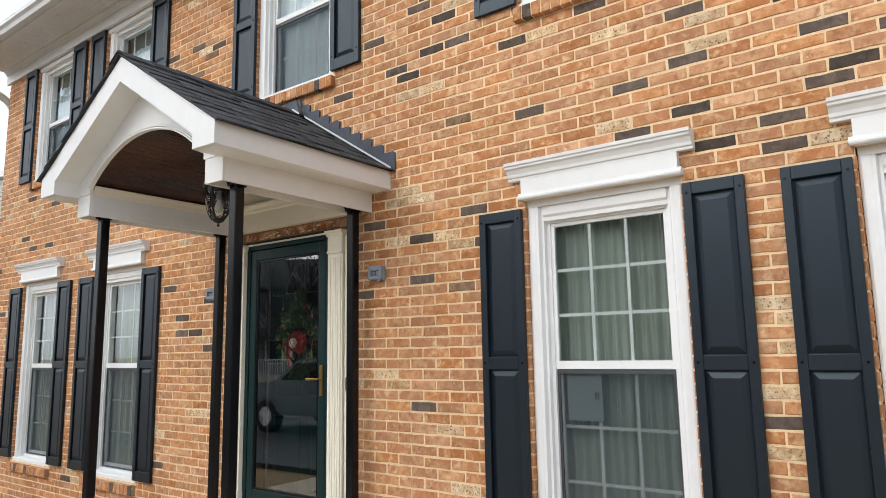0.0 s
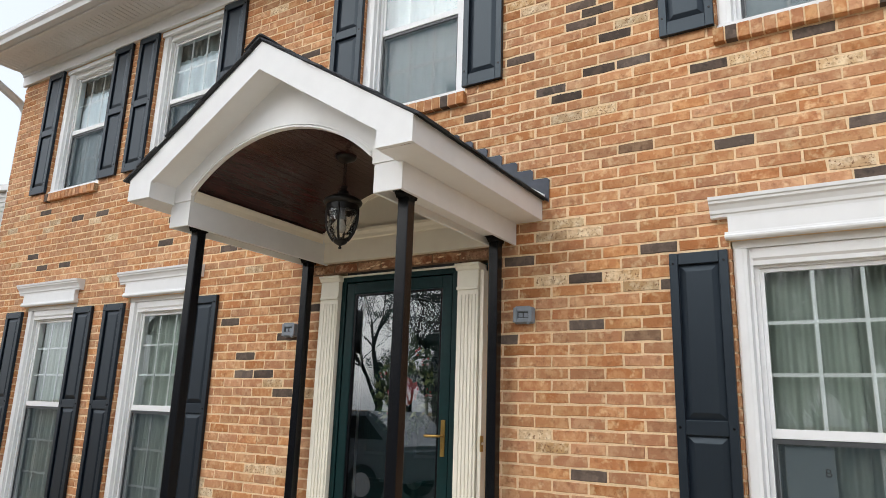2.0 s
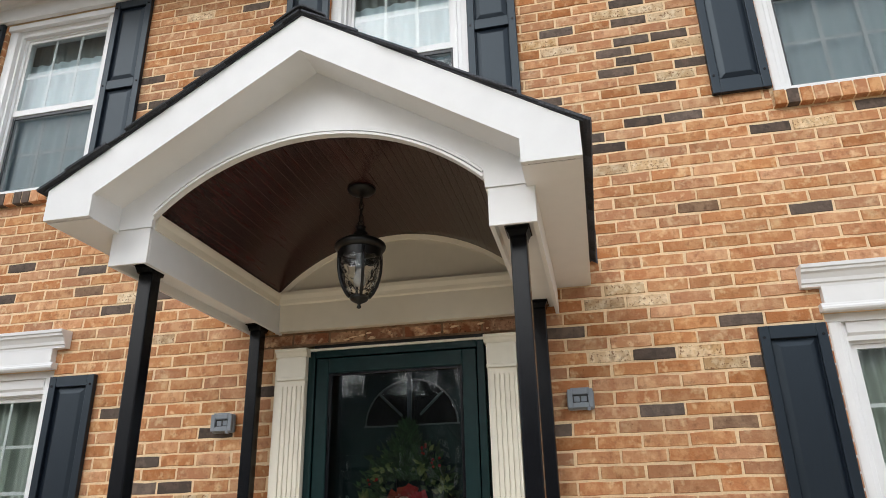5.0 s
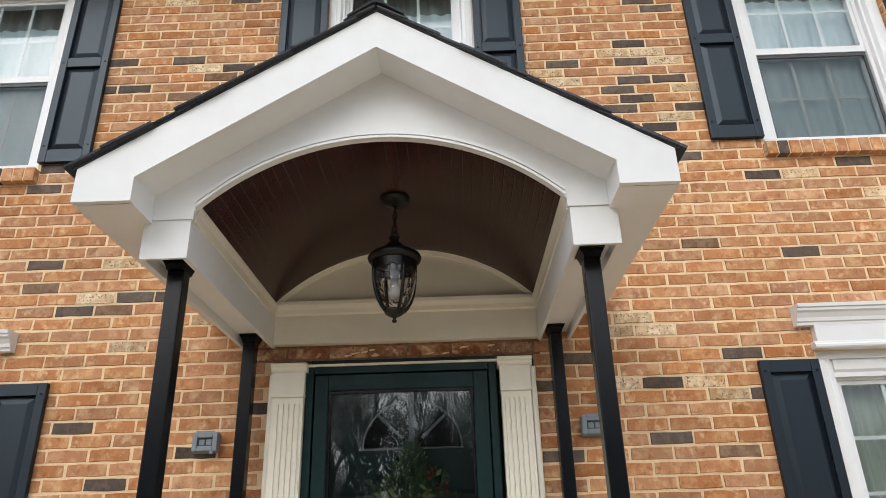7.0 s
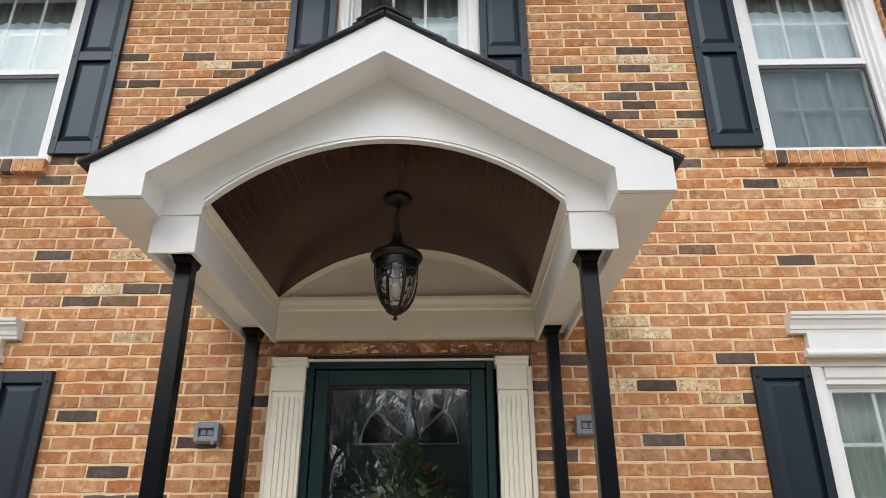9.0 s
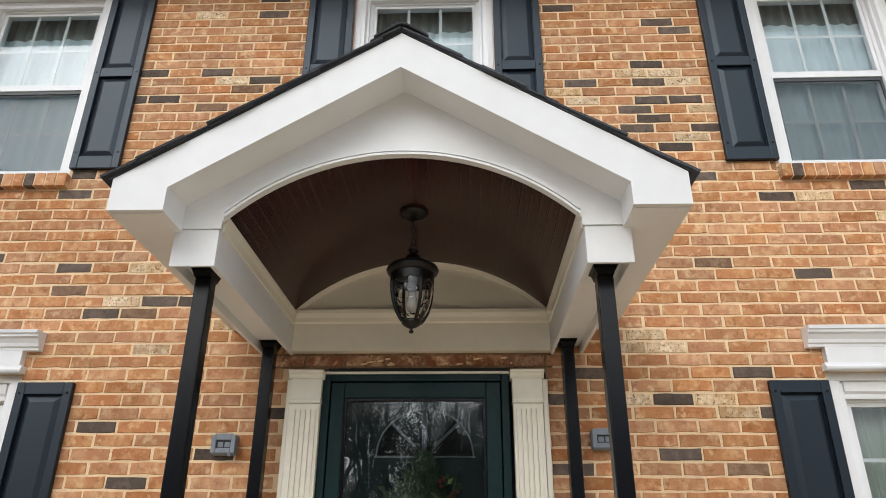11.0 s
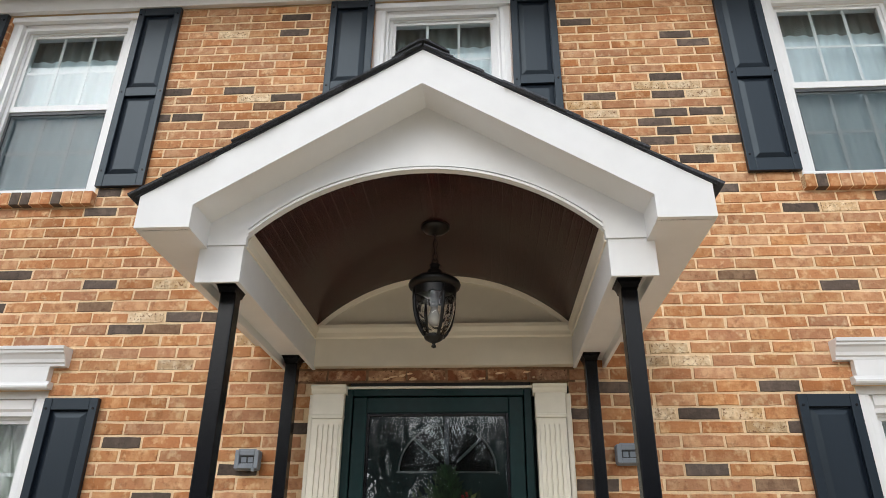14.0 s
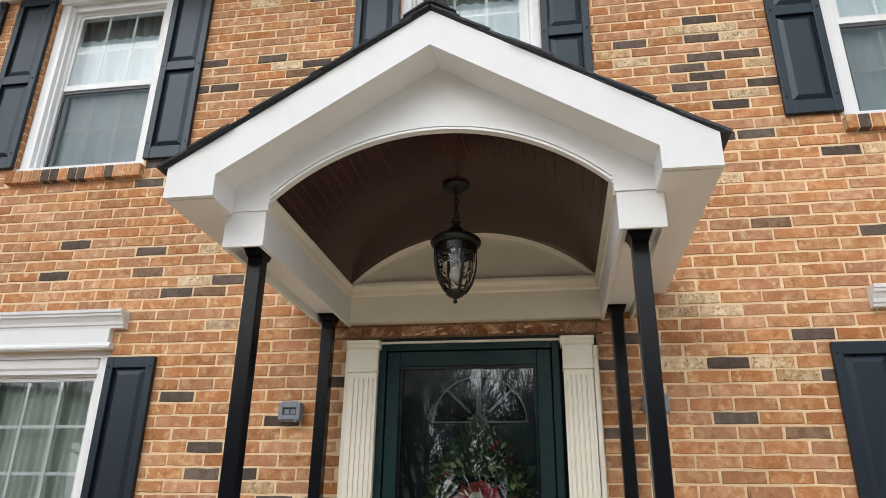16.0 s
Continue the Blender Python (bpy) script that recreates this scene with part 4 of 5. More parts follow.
# ---- hanging lantern ----
lamp = thing("hanging_lantern", (0.023, -0.660, 2.110), "dark bronze hanging lantern with hammered clear glass", "lantern")
Z_CEIL = 2.692 - 2.110
part("ceiling_canopy", lathe(B(), [(0.012, -0.04), (0.03, -0.034), (0.055, -0.022), (0.066, -0.010), (0.068, -0.001)], 24, (0, 0, Z_CEIL)), BRONZE, lamp, smooth=True)
part("loop", tube(B(), [(0.014 * math.cos(a), 0, 0.405 + 0.014 * math.sin(a)) for a in [2 * math.pi * k / 12 for k in range(13)]], 0.0035, 6), BRONZE, lamp)
link = B()
tube(link, [(0.010 * math.cos(a), 0, 0.021 * math.sin(a)) for a in [2 * math.pi * k / 12 for k in range(13)]], 0.003, 6)
link_mesh = mesh_of("chain_link", link, BRONZE)
for k in range(5):
    ob = new("chain_link", link_mesh)
    ob.parent = lamp
    ob.matrix_local = pose(0, 0, 0.432 + k * 0.031, 0, 0, 90 * (k % 2))
part("hood", lathe(B(), [(0.062, 0.262), (0.098, 0.268), (0.112, 0.276), (0.117, 0.290), (0.112, 0.302), (0.088, 0.318), (0.058, 0.332), (0.036, 0.340), (0.030, 0.348), (0.034, 0.356), (0.022, 0.364), (0.018, 0.378), (0.026, 0.386), (0.012, 0.394), (0.006, 0.398)], 32), BRONZE, lamp, smooth=True)
prof = [(0.038, 0.050), (0.053, 0.068), (0.070, 0.098), (0.082, 0.135), (0.0895, 0.175), (0.092, 0.215), (0.090, 0.262)]
bm = B()
rings = [[bm.verts.new((r * math.cos(2 * math.pi * i / 32), r * math.sin(2 * math.pi * i / 32), z)) for i in range(32)] for r, z in prof]
for a, b in zip(rings, rings[1:]):
    for i in range(32):
        bm.faces.new((a[i], a[(i + 1) % 32], b[(i + 1) % 32], b[i]))
g = part("glass_shade", bm, LAMP_GLASS, lamp, "hammered clear glass shade", smooth=True)
g.visible_shadow = False
for k in range(4):
    a = radians(28 + 90 * k)
    part("cage_strap", tube(B(), [((r + 0.005) * math.cos(a), (r + 0.005) * math.sin(a), z) for r, z in prof], 0.0075, 6), BRONZE, lamp, smooth=True)
bm = B()
skirt = []
for k in range(64):   # scalloped edge below the hood
    a = 2 * math.pi * k / 64
    low_z = 0.236 - 0.010 * abs(math.sin(6 * a))
    skirt.append([bm.verts.new((r * math.cos(a), r * math.sin(a), z)) for r, z in ((0.0935, low_z), (0.0965, low_z), (0.0985, 0.266), (0.0925, 0.266))])
for p, q in zip(skirt, skirt[1:] + skirt[:1]):
    for k in range(4):
        bm.faces.new((p[k], p[(k + 1) % 4], q[(k + 1) % 4], q[k]))
part("hood_skirt", bm, BRONZE, lamp, "scalloped bronze skirt")
part("bottom_cup", lathe(B(), [(0.004, 0.0), (0.010, 0.004), (0.010, 0.011), (0.005, 0.017), (0.010, 0.023), (0.024, 0.029), (0.038, 0.038), (0.044, 0.049), (0.040, 0.057), (0.015, 0.058)], 24), BRONZE, lamp, smooth=True)
part("socket", lathe(B(), [(0.016, 0.185), (0.018, 0.19), (0.018, 0.262), (0.016, 0.263)], 16), GREY_PLASTIC, lamp, smooth=True)
part("bulb", lathe(B(), [(0.003, 0.098), (0.018, 0.104), (0.028, 0.122), (0.029, 0.138), (0.02, 0.162), (0.014, 0.184)], 20), BULB, lamp, "unlit frosted bulb", smooth=True)

# ---- outdoor socket boxes ----


def socket_box():
    root = thing("outlet_box", label="grey weatherproof outlet box on the brick wall", category="outlet box", group="outlet boxes by the door")
    part("box_body", box(B(), -0.064, 0.064, -0.032, 0.0, -0.050, 0.048, 0.012), GREY_PLASTIC, root)
    bm = B()
    for a, b, c, d in ((-0.060, -0.037, -0.042, 0.046), (0.037, 0.060, -0.042, 0.046), (-0.037, 0.037, 0.020, 0.046), (-0.037, 0.037, -0.042, -0.018)):
        box(bm, a, b, -0.050, -0.0325, c, d, 0.003)
    cover = part("cover", bm, GREY_PLASTIC, root, "grey hinged cover with a clear window")
    part("recess", box(B(), -0.0368, 0.0368, -0.0345, -0.0325, -0.0178, 0.0198), DARK_GREY, cover)
    for s in (-1, 1):
        part("socket_face", box(B(), s * 0.017 - 0.013, s * 0.017 + 0.013, -0.0385, -0.0347, -0.013, 0.013, 0.0015), GREY_PLASTIC, cover)
    part("hinge", tube(B(), [(-0.045, -0.044, 0.048), (0.045, -0.044, 0.048)], 0.0045, 8), GREY_PLASTIC, root)
    part("latch", box(B(), 0.028, 0.044, -0.049, -0.036, -0.056, -0.038, 0.002), GREY_PLASTIC, root)
    return root


place(socket_box(), [(-0.943, -0.003, 1.735), (0.926, -0.003, 1.760)])

# ---- wreath on the entry door ----
wreath = thing("wreath", (0.038, 0.110, 1.33), "evergreen door wreath with red ribbon bow and white bell", "wreath")
rng = random.Random(11)


def leaf(bm, p, d, up, ln, wd):
    d, up = d.normalized(), up.normalized()
    side = d.cross(up).normalized()
    q = [p, p + d * ln * 0.45 + side * wd, p + d * ln + up * ln * 0.1, p + d * ln * 0.45 - side * wd]
    m = p + d * ln * 0.5 - up * wd * 0.35
    v = [bm.verts.new(c) for c in q] + [bm.verts.new(m)]
    for k in range(4):
        bm.faces.new((v[k], v[(k + 1) % 4], v[4]))


bm, pale = B(), B()
for k in range(900):
    a = rng.uniform(0, 2 * math.pi)
    r = 0.185 + rng.gauss(0, 0.035)
    p = Vector((r * math.cos(a), rng.uniform(-0.045, 0.02), r * math.sin(a) * 1.15))
    d = Vector((math.cos(a + rng.uniform(-1.3, 1.3)), rng.uniform(-0.8, 0.1), math.sin(a + rng.uniform(-1.3, 1.3))))
    leaf(bm if k % 30 else pale, p - Vector((0, 0.02 if k % 30 == 0 else 0, 0)), d, Vector((0.2, -1, 0.1)), rng.uniform(0.03, 0.065), rng.uniform(0.006, 0.014))
for x, z in ((0.19, 0.055), (-0.20, 0.0), (0.075, 0.15), (-0.135, 0.125), (-0.12, -0.15), (0.15, -0.12), (-0.15, -0.05)):
    for k in range(7):   # sprays of pale broad leaves
        a = rng.uniform(0, 6.28)
        leaf(pale, Vector((x + rng.uniform(-0.02, 0.02), -0.055 + rng.uniform(-0.01, 0.01), z + rng.uniform(-0.03, 0.03))), Vector((math.cos(a), -0.4, math.sin(a))), Vector((0.2, -1, 0.3)), rng.uniform(0.035, 0.055), rng.uniform(0.010, 0.015))
for k in range(420):
    a = rng.uniform(0.5, 2.6)
    h = rng.random()
    p = Vector((0.15 * (1 - h) * rng.uniform(-1, 1), rng.uniform(-0.03, 0.0), 0.08 + 0.27 * h))
    leaf(bm, p, Vector((math.cos(a), -0.3, math.sin(a))), Vector((0, -1, 0)), 0.07, 0.009)
part("evergreen_ring", bm, LEAF, wreath)
part("pale_leaves", pale, LEAF_PALE, wreath, "pale variegated leaves")
bow = B()
for k, (a, ln) in enumerate(((100, 0.085), (65, 0.095), (20, 0.115), (-15, 0.10), (150, 0.10), (190, 0.125), (215, 0.11), (-50, 0.09), (-110, 0.20), (-128, 0.17))):
    # crumpled ribbon loops with blunt ends, and two tails
    d = Vector((math.cos(radians(a)), 0, math.sin(radians(a))))
    w = Vector((-d.z, 0, d.x))
    rows = []
    for j in range(6):
        t = j / 5
        half = (0.012 + 0.019 * min(1, 2.2 * t)) * rng.uniform(0.85, 1.12)
        c = Vector((0, -0.058 - 0.004 * (k % 3), -0.02)) + d * ln * t + Vector((0, -0.035 * math.sin(math.pi * min(1, t * 1.1)) + rng.uniform(-0.004, 0.004), 0))
        rows.append([bow.verts.new(c + w * half * u + Vector((0, 0.006 * math.cos(3 * u + k), 0))) for u in (-1, -0.35, 0.35, 1)])
    for p, q in zip(rows, rows[1:]):
        for j in range(3):
            bow.faces.new((p[j], p[j + 1], q[j + 1], q[j]))
part("ribbon_bow", bow, RED, wreath, "red velvet ribbon bow")
part("bell", lathe(B(), [(0.002, -0.040), (0.022, -0.034), (0.036, -0.019), (0.041, 0.0), (0.036, 0.019), (0.022, 0.034), (0.002, 0.040)], 20, (0, -0.084, -0.02)), BELL, wreath, "pearl white jingle bell", smooth=True)
part("bell_slot", box(B(), -0.004, 0.004, -0.1262, -0.118, -0.030, -0.008, 0.001), INK, wreath)
for x, z in ((-0.17, 0.10), (0.16, 0.17), (-0.12, -0.14), (0.19, -0.02), (0.10, 0.24)):
    bm = B()
    for k in range(6):
        o = Vector((x + rng.uniform(-0.025, 0.025), -0.06 + rng.uniform(-0.01, 0.01), z + rng.uniform(-0.025, 0.025)))
        lathe(bm, [(0.001, -0.007), (0.006, -0.004), (0.007, 0.0), (0.006, 0.004), (0.001, 0.007)], 8, o)
    part("berry_sprig", bm, RED, wreath)
part("hanger", box(B(), -0.012, 0.012, 0.012, 0.016, 0.25, 0.68), FLASHING, wreath)

# ---- porch slab and grounds ----
tagged(part("porch", box(B(), -1.35, 1.45, -1.55, -0.003, -0.5, -0.019, 0.01), PAVING), "tan concrete porch slab before the door", "porch", kind="structure")
tagged(part("porch_step", box(B(), -0.95, 1.05, -1.87, -1.552, -0.5, -0.215, 0.01), CONCRETE), "grey concrete step to the porch", "step", kind="structure")
bm = B()
gx = [-600, -60, -30, -20, -14, -10, -7, -4, 0, 4, 8, 14, 30, 60, 600]
gy = [-600, -60, -30, -22, -16, -12, -8, -5, -2, 0, 3, 8, 14, 30, 60, 600]
verts = [[bm.verts.new((x, y, GROUND + (0.03 * math.sin(0.9 * x + 1.3 * y) if abs(x) < 30 and -11 < y < 20 else 0) - 0.05)) for y in gy] for x in gx]
for i in range(len(gx) - 1):
    for j in range(len(gy) - 1):
        bm.faces.new((verts[i][j], verts[i + 1][j], verts[i + 1][j + 1], verts[i][j + 1]))
tagged(part("ground", bm, GRASS), "tan winter lawn reaching into the distance", "lawn", kind="structure")
tagged(part("walkway", box(B(), -0.7, 0.8, -13.2, -8.006, -0.55, -0.37, 0.01), CONCRETE), "grey concrete front walk", "path", kind="structure")
# unseen slab, added as a reflector that lights soffits and beams from below
tagged(part("forecourt", box(B(), -2.6, 9.0, -8.0, -1.875, -0.55, -0.372, 0.01), PAVING), "unseen pale ground slab added to bounce light under the portico", "path", kind="structure")
tagged(part("driveway", box(B(), -12.0, -2.61, -13.2, -3.4, -0.60, -0.385), ASPHALT), "dark asphalt driveway beside the pale ground slab", "driveway", kind="structure")
tagged(part("road", box(B(), -200, 200, -20.0, -13.4, -0.60, -0.455), ASPHALT), "grey asphalt street", "road", kind="structure")
tagged(part("kerb", box(B(), -200, 200, -13.395, -13.24, -0.60, -0.34, 0.015), CONCRETE), "concrete kerb along the street", "kerb", kind="structure")

# low edging wall by the house corner
edging = thing("garden_edging", (0, 0, GROUND), "weathered grey timber edging wall of the lawn", "edging")
for k in range(2):
    part("timber", box(B(), -9.4, -5.62, -0.52, -0.34, -0.10 + k * 0.10, -0.002 + k * 0.10, 0.008), CONCRETE, edging)

# ---- neighbour's house ----
NB_AT, NB_TURN = (-15.2, 3.25, 0.0), 14.0
neighbour = thing("neighbour_house", label="neighbour's house with grey-white lap siding", category="house")
neighbour.matrix_world = pose(*NB_AT, 0, 0, NB_TURN)
part("house_wall", box(B(), -9.0, 4.2, 0.03, 8.0, -0.6, 5.77), SIDING, neighbour)
part("foundation", box(B(), -9.0, 4.2, 0.0, 0.029, -0.6, 0.02), CONCRETE, neighbour, "grey concrete foundation")
lap = B()
prism(lap, [(0.029, 0.0), (-0.014, 0.0), (-0.014, 0.014), (0.014, 0.108), (0.029, 0.108)], -9.0, 4.2)
lap_mesh = mesh_of("siding_board", lap, SIDING)
for k in range(52):
    ob = new("siding_board", lap_mesh)
    ob.parent = neighbour
    ob.location = (0, 0, 0.03 + k * 0.109)
part("eave_trim", box(B(), -9.2, 4.3, -0.10, 0.028, 5.73, 5.88, 0.01), GALV, neighbour, "white eave trim")
part("house_roof", prism(B(), [(0.04, 5.782), (0.04, 5.84), (4.0, 6.15), (8.2, 5.84), (8.2, 5.782)], -9.3, 4.4), FAR_ROOF, neighbour)

tagged(part("mulch_bed", box(B(), -9.5, 4.0, -3.3, -0.05, -0.55, -0.425, 0.03), MULCH), "bed of red-brown mulch below the siding", "flower bed", kind="structure").matrix_world = pose(*NB_AT, 0, 0, NB_TURN)
rng = random.Random(3)


def bush(at, rx, rz, count, material, label, size=0.05):
    root = thing("bush", at, label, "bush")
    bm = B()
    for k in range(14):
        a = rng.uniform(0, 6.28)
        t = rng.uniform(0.2, 0.8)
        tube(bm, [(0.05 * math.cos(a), 0.05 * math.sin(a), 0), (rx * t * 0.5 * math.cos(a), rx * t * 0.5 * math.sin(a), rz * 0.5), (rx * t * math.cos(a), rx * t * math.sin(a), rz * 0.9)], [0.02, 0.012, 0.005], 5)
    part("branches", bm, BARK, root)
    bm = B()
    for k in range(count):
        a, h = rng.uniform(0, 6.28), rng.random()
        r = rx * math.sqrt(max(0.05, 1 - (1.6 * h - 0.7) ** 2)) * (0.72 + 0.36 * rng.random()) * (1 + 0.12 * math.sin(3 * a + 5 * h) + 0.07 * math.sin(7 * a))
        p = Vector((r * math.cos(a), r * math.sin(a), 0.06 + rz * h * (1 + 0.06 * math.sin(5 * a))))
        d = Vector((math.cos(a) + rng.gauss(0, 0.6), math.sin(a) + rng.gauss(0, 0.6), 0.5 + rng.gauss(0, 0.6)))
        leaf(bm, p, d, Vector((rng.gauss(0, 1), rng.gauss(0, 1), 1)), size * rng.uniform(0.8, 1.6), size * 0.3)
    part("leaves", bm, material, root)
    return root


bush((-13.55, 2.75, -0.44), 0.62, 1.10, 5200, LEAF, "rounded dark evergreen bush on red mulch", 0.06)
bare = thing("bare_shrub", (-14.95, 2.35, -0.44), "leafless reddish twiggy shrub beside the evergreen bush", "shrub")
bm = B()
for k in range(150):
    a, t = rng.uniform(0, 6.28), math.sqrt(rng.random())
    e = Vector((0.55 * t * math.cos(a), 0.55 * t * math.sin(a), 0.95 - 0.3 * t + rng.uniform(-0.1, 0.1)))
    m_ = e * 0.5 + Vector((rng.uniform(-0.05, 0.05), rng.uniform(-0.05, 0.05), 0.06))
    tube(bm, [(0.06 * math.cos(a), 0.06 * math.sin(a), 0), m_, e], [0.009, 0.006, 0.002], 4)
    for q in range(2):
        tube(bm, [m_, m_ + Vector((rng.uniform(-0.15, 0.15), rng.uniform(-0.15, 0.15), rng.uniform(0.1, 0.35)))], [0.004, 0.001], 3)
part("twigs", bm, TWIG, bare)


bm = B()
for k in range(420):
    p = Vector((rng.uniform(-16, -6), rng.uniform(-1.5, 3.0), GROUND - 0.005 + rng.uniform(0, 0.02)))
    a = rng.uniform(0, 6.28)
    leaf(bm, p, Vector((math.cos(a), math.sin(a), rng.uniform(0, 0.5))), Vector((rng.gauss(0, 0.4), rng.gauss(0, 0.4), 1)), rng.uniform(0.06, 0.11), 0.03)
tagged(part("fallen_leaves", bm, DRY_LEAF), "brown fallen leaves scattered on the lawn", "leaves", kind="stuff")


def grow(seed, height, spread=0.55, levels=6, first=0.20, kids=(2, 4), girth=0.017):
    """Vertices and faces of a leafless tree: tapered limbs that fork to fine twigs."""
    r_ = random.Random(seed)
    vs, fs = [], []

    def limb(p, d, ln, rad, lev):
        steps = 3 if lev < 3 else 2
        pts, q = [p], p
        for _ in range(steps):
            d = (d + Vector((r_.gauss(0, 0.13), r_.gauss(0, 0.13), r_.gauss(0.04, 0.08)))).normalized()
            q = q + d * ln / steps
            pts.append(q)
        k = 6 if lev < 2 else 3
        end = rad * (0.62 if lev < levels else 0.3)
        base = len(vs)
        for i, c in enumerate(pts):
            u = d.cross(Vector((0.3, 0.2, 0.93))).normalized()
            w = d.cross(u)
            rr = rad + (end - rad) * i / steps
            for j in range(k):
                a = 2 * math.pi * j / k
                vs.append(tuple(c + rr * (math.cos(a) * u + math.sin(a) * w)))
        for i in range(steps):
            for j in range(k):
                fs.append((base + i * k + j, base + i * k + (j + 1) % k, base + (i + 1) * k + (j + 1) % k, base + (i + 1) * k + j))
        if lev >= levels:
            return
        for _ in range(r_.randint(*kids)):
            t = r_.uniform(0.45, 1.0)
            i = min(int(t * steps), steps - 1)
            s = pts[i].lerp(pts[i + 1], t * steps - i)
            side = Vector((r_.gauss(0, 1), r_.gauss(0, 1), r_.gauss(0, 0.5))).normalized()
            limb(s, (d + side * spread * r_.uniform(0.7, 1.5)).normalized(), ln * r_.uniform(0.6, 0.85), end * r_.uniform(0.6, 0.85), lev + 1)
        limb(pts[-1], (d + Vector((r_.gauss(0, 0.2), r_.gauss(0, 0.2), 0.1))).normalized(), ln * 0.8, end, lev + 1)

    limb(Vector((0, 0, 0)), Vector((0, 0, 1)), height * first, height * girth, 0)
    return vs, fs


tree_meshes = []
for s, h in ((2, 13.0), (7, 15.0), (12, 11.5)):
    me = bpy.data.meshes.new("trunk")
    vs, fs = grow(s, h)
    me.from_pydata(vs, [], fs)
    me.materials.append(BARK)
    tree_meshes.append(me)
for k, (x, y, tilt) in enumerate([(-8.5, -22.0, 0), (-2.7, -12.0, 35), (-1.6, -21.5, 270), (0.95, -12.3, 160), (-1.15, -11.2, 60), (-4.4, -11.4, 300), (-12.5, -11.6, 100), (-4.6, -22.5, 120), (-1.4, -24.5, 200), (1.6, -23.0, 40), (4.2, -25.0, 310), (7.5, -22.5, 77), (-13, -23, 10), (-19, -25, 150), (-25, -22, 260), (12, -24, 190), (-10, -30, 90), (0, -33, 15), (6, -34, 235), (-6, -33, 330)]):
    root = thing("bare_tree", (x, y, GROUND - 0.05), "tall leafless winter tree across the street", "tree", "bare trees")
    root.rotation_euler = (0, 0, radians(tilt))
    root.scale = [0.52 if y > -13 else 1.0] * 3
    ob = new("trunk_and_limbs", tree_meshes[k % 3])
    ob.parent = root

wood_meshes = []
for sd, h in ((41, 13.0), (47, 12.0)):
    me = bpy.data.meshes.new("trunk")
    vs, fs = grow(sd, h, levels=5, first=0.17, kids=(3, 4))
    me.from_pydata(vs, [], fs)
    me.materials.append(BARK)
    wood_meshes.append(me)
wood_rng = random.Random(31)
for k in range(44):
    root = thing("bare_tree", (wood_rng.uniform(-36, 36), wood_rng.uniform(-60, -40), GROUND - 0.05), "tall leafless tree of the wood behind the houses", "tree", "bare trees")
    root.rotation_euler = (0, 0, wood_rng.uniform(0, 6.28))
    root.scale = [wood_rng.uniform(0.9, 1.35)] * 3
    ob = new("trunk_and_limbs", wood_meshes[k % 2])
    ob.parent = root

# pine far behind the neighbour
pine = thing("pine_tree", (-38.05, 5.1, GROUND), "dark green pine tree in the distance", "tree")
part("trunk", tube(B(), [(0, 0, 0), (0.1, 0, 8), (0, 0, 20)], [0.34, 0.24, 0.05], 8), BARK, pine)
bm = B()
limbs = B()
boughs = [(2.5 + 17.0 * k / 34, k * 2.4, (18.0 - 17.0 * k / 34) * 0.25 + 0.3) for k in range(34)]
boughs += [(12.1, 1.28, 3.35), (11.7, 1.22, 3.15), (15.7, 1.29, 2.70)]   # long boughs towards the houses
for z, a, ln in boughs:
    tip = Vector((ln * math.cos(a), ln * math.sin(a), z + 0.25))
    tube(limbs, [(0, 0, z), tip], [0.06, 0.012], 4)
    for q in range(26):
        c_ = Vector((0, 0, z)).lerp(tip, rng.uniform(0.35, 1.0)) + Vector((rng.gauss(0, 0.16), rng.gauss(0, 0.16), rng.gauss(0.05, 0.16)))
        for w_ in range(16):
            leaf(bm, c_ + Vector((rng.gauss(0, 0.03), rng.gauss(0, 0.03), rng.gauss(0, 0.03))), Vector((rng.gauss(0, 1), rng.gauss(0, 1), rng.gauss(0.4, 0.8))), Vector((rng.gauss(0, 1), rng.gauss(0, 1), 1)), 0.2, 0.02)
part("limbs", limbs, BARK, pine)
part("needles", bm, PINE, pine)
tagged(pine, group="pine trees")
for x, y, turn in ((-8.6, -25.6, 40), (-12.4, -24.8, 130), (-15.8, -26.2, 250)):   # pine copies across the street, added to darken the storm glass reflection
    copy_thing(pine, pose(x, y, GROUND, 0, 0, turn))

# ---- house and car across the street, seen in the glass ----
far = thing("far_house", (-13.5, -31.0, GROUND), "grey two-storey house with a white porch across the street", "house", "houses across the street")
part("house_wall", box(B(), -6, 6, -8, 0, 0, 5.6), FAR_SIDING, far)
part("roof", prism(B(), [(-8.6, 5.5), (0.6, 5.5), (0.6, 5.65), (-4, 8.0), (-8.6, 5.65)], -6.4, 6.4), FAR_ROOF, far)
part("porch_roof", prism(B(), [(0.01, 3.2), (0.01, 2.75), (2.0, 2.55), (2.0, 2.7)], -5.5, 5.5), FAR_ROOF, far)
part("porch_floor", box(B(), -5.5, 5.5, 0.01, 1.9, 0, 0.4), CONCRETE, far)
for k in range(5):
    part("porch_post", box(B(), -5.3 + k * 2.6, -5.16 + k * 2.6, 1.7, 1.85, 0.4, 2.6), CASING, far)
part("porch_rail", box(B(), -5.15, 5.2, 1.75, 1.80, 1.25, 1.32), CASING, far)
bal = B()
box(bal, -0.015, 0.015, -0.015, 0.015, 0.401, 1.249)
bal_mesh = mesh_of("baluster", bal, CASING)
for k in range(74):
    ob = new("baluster", bal_mesh)
    ob.parent = far
    ob.location = (-5.1 + k * 0.139, 1.775, 0)
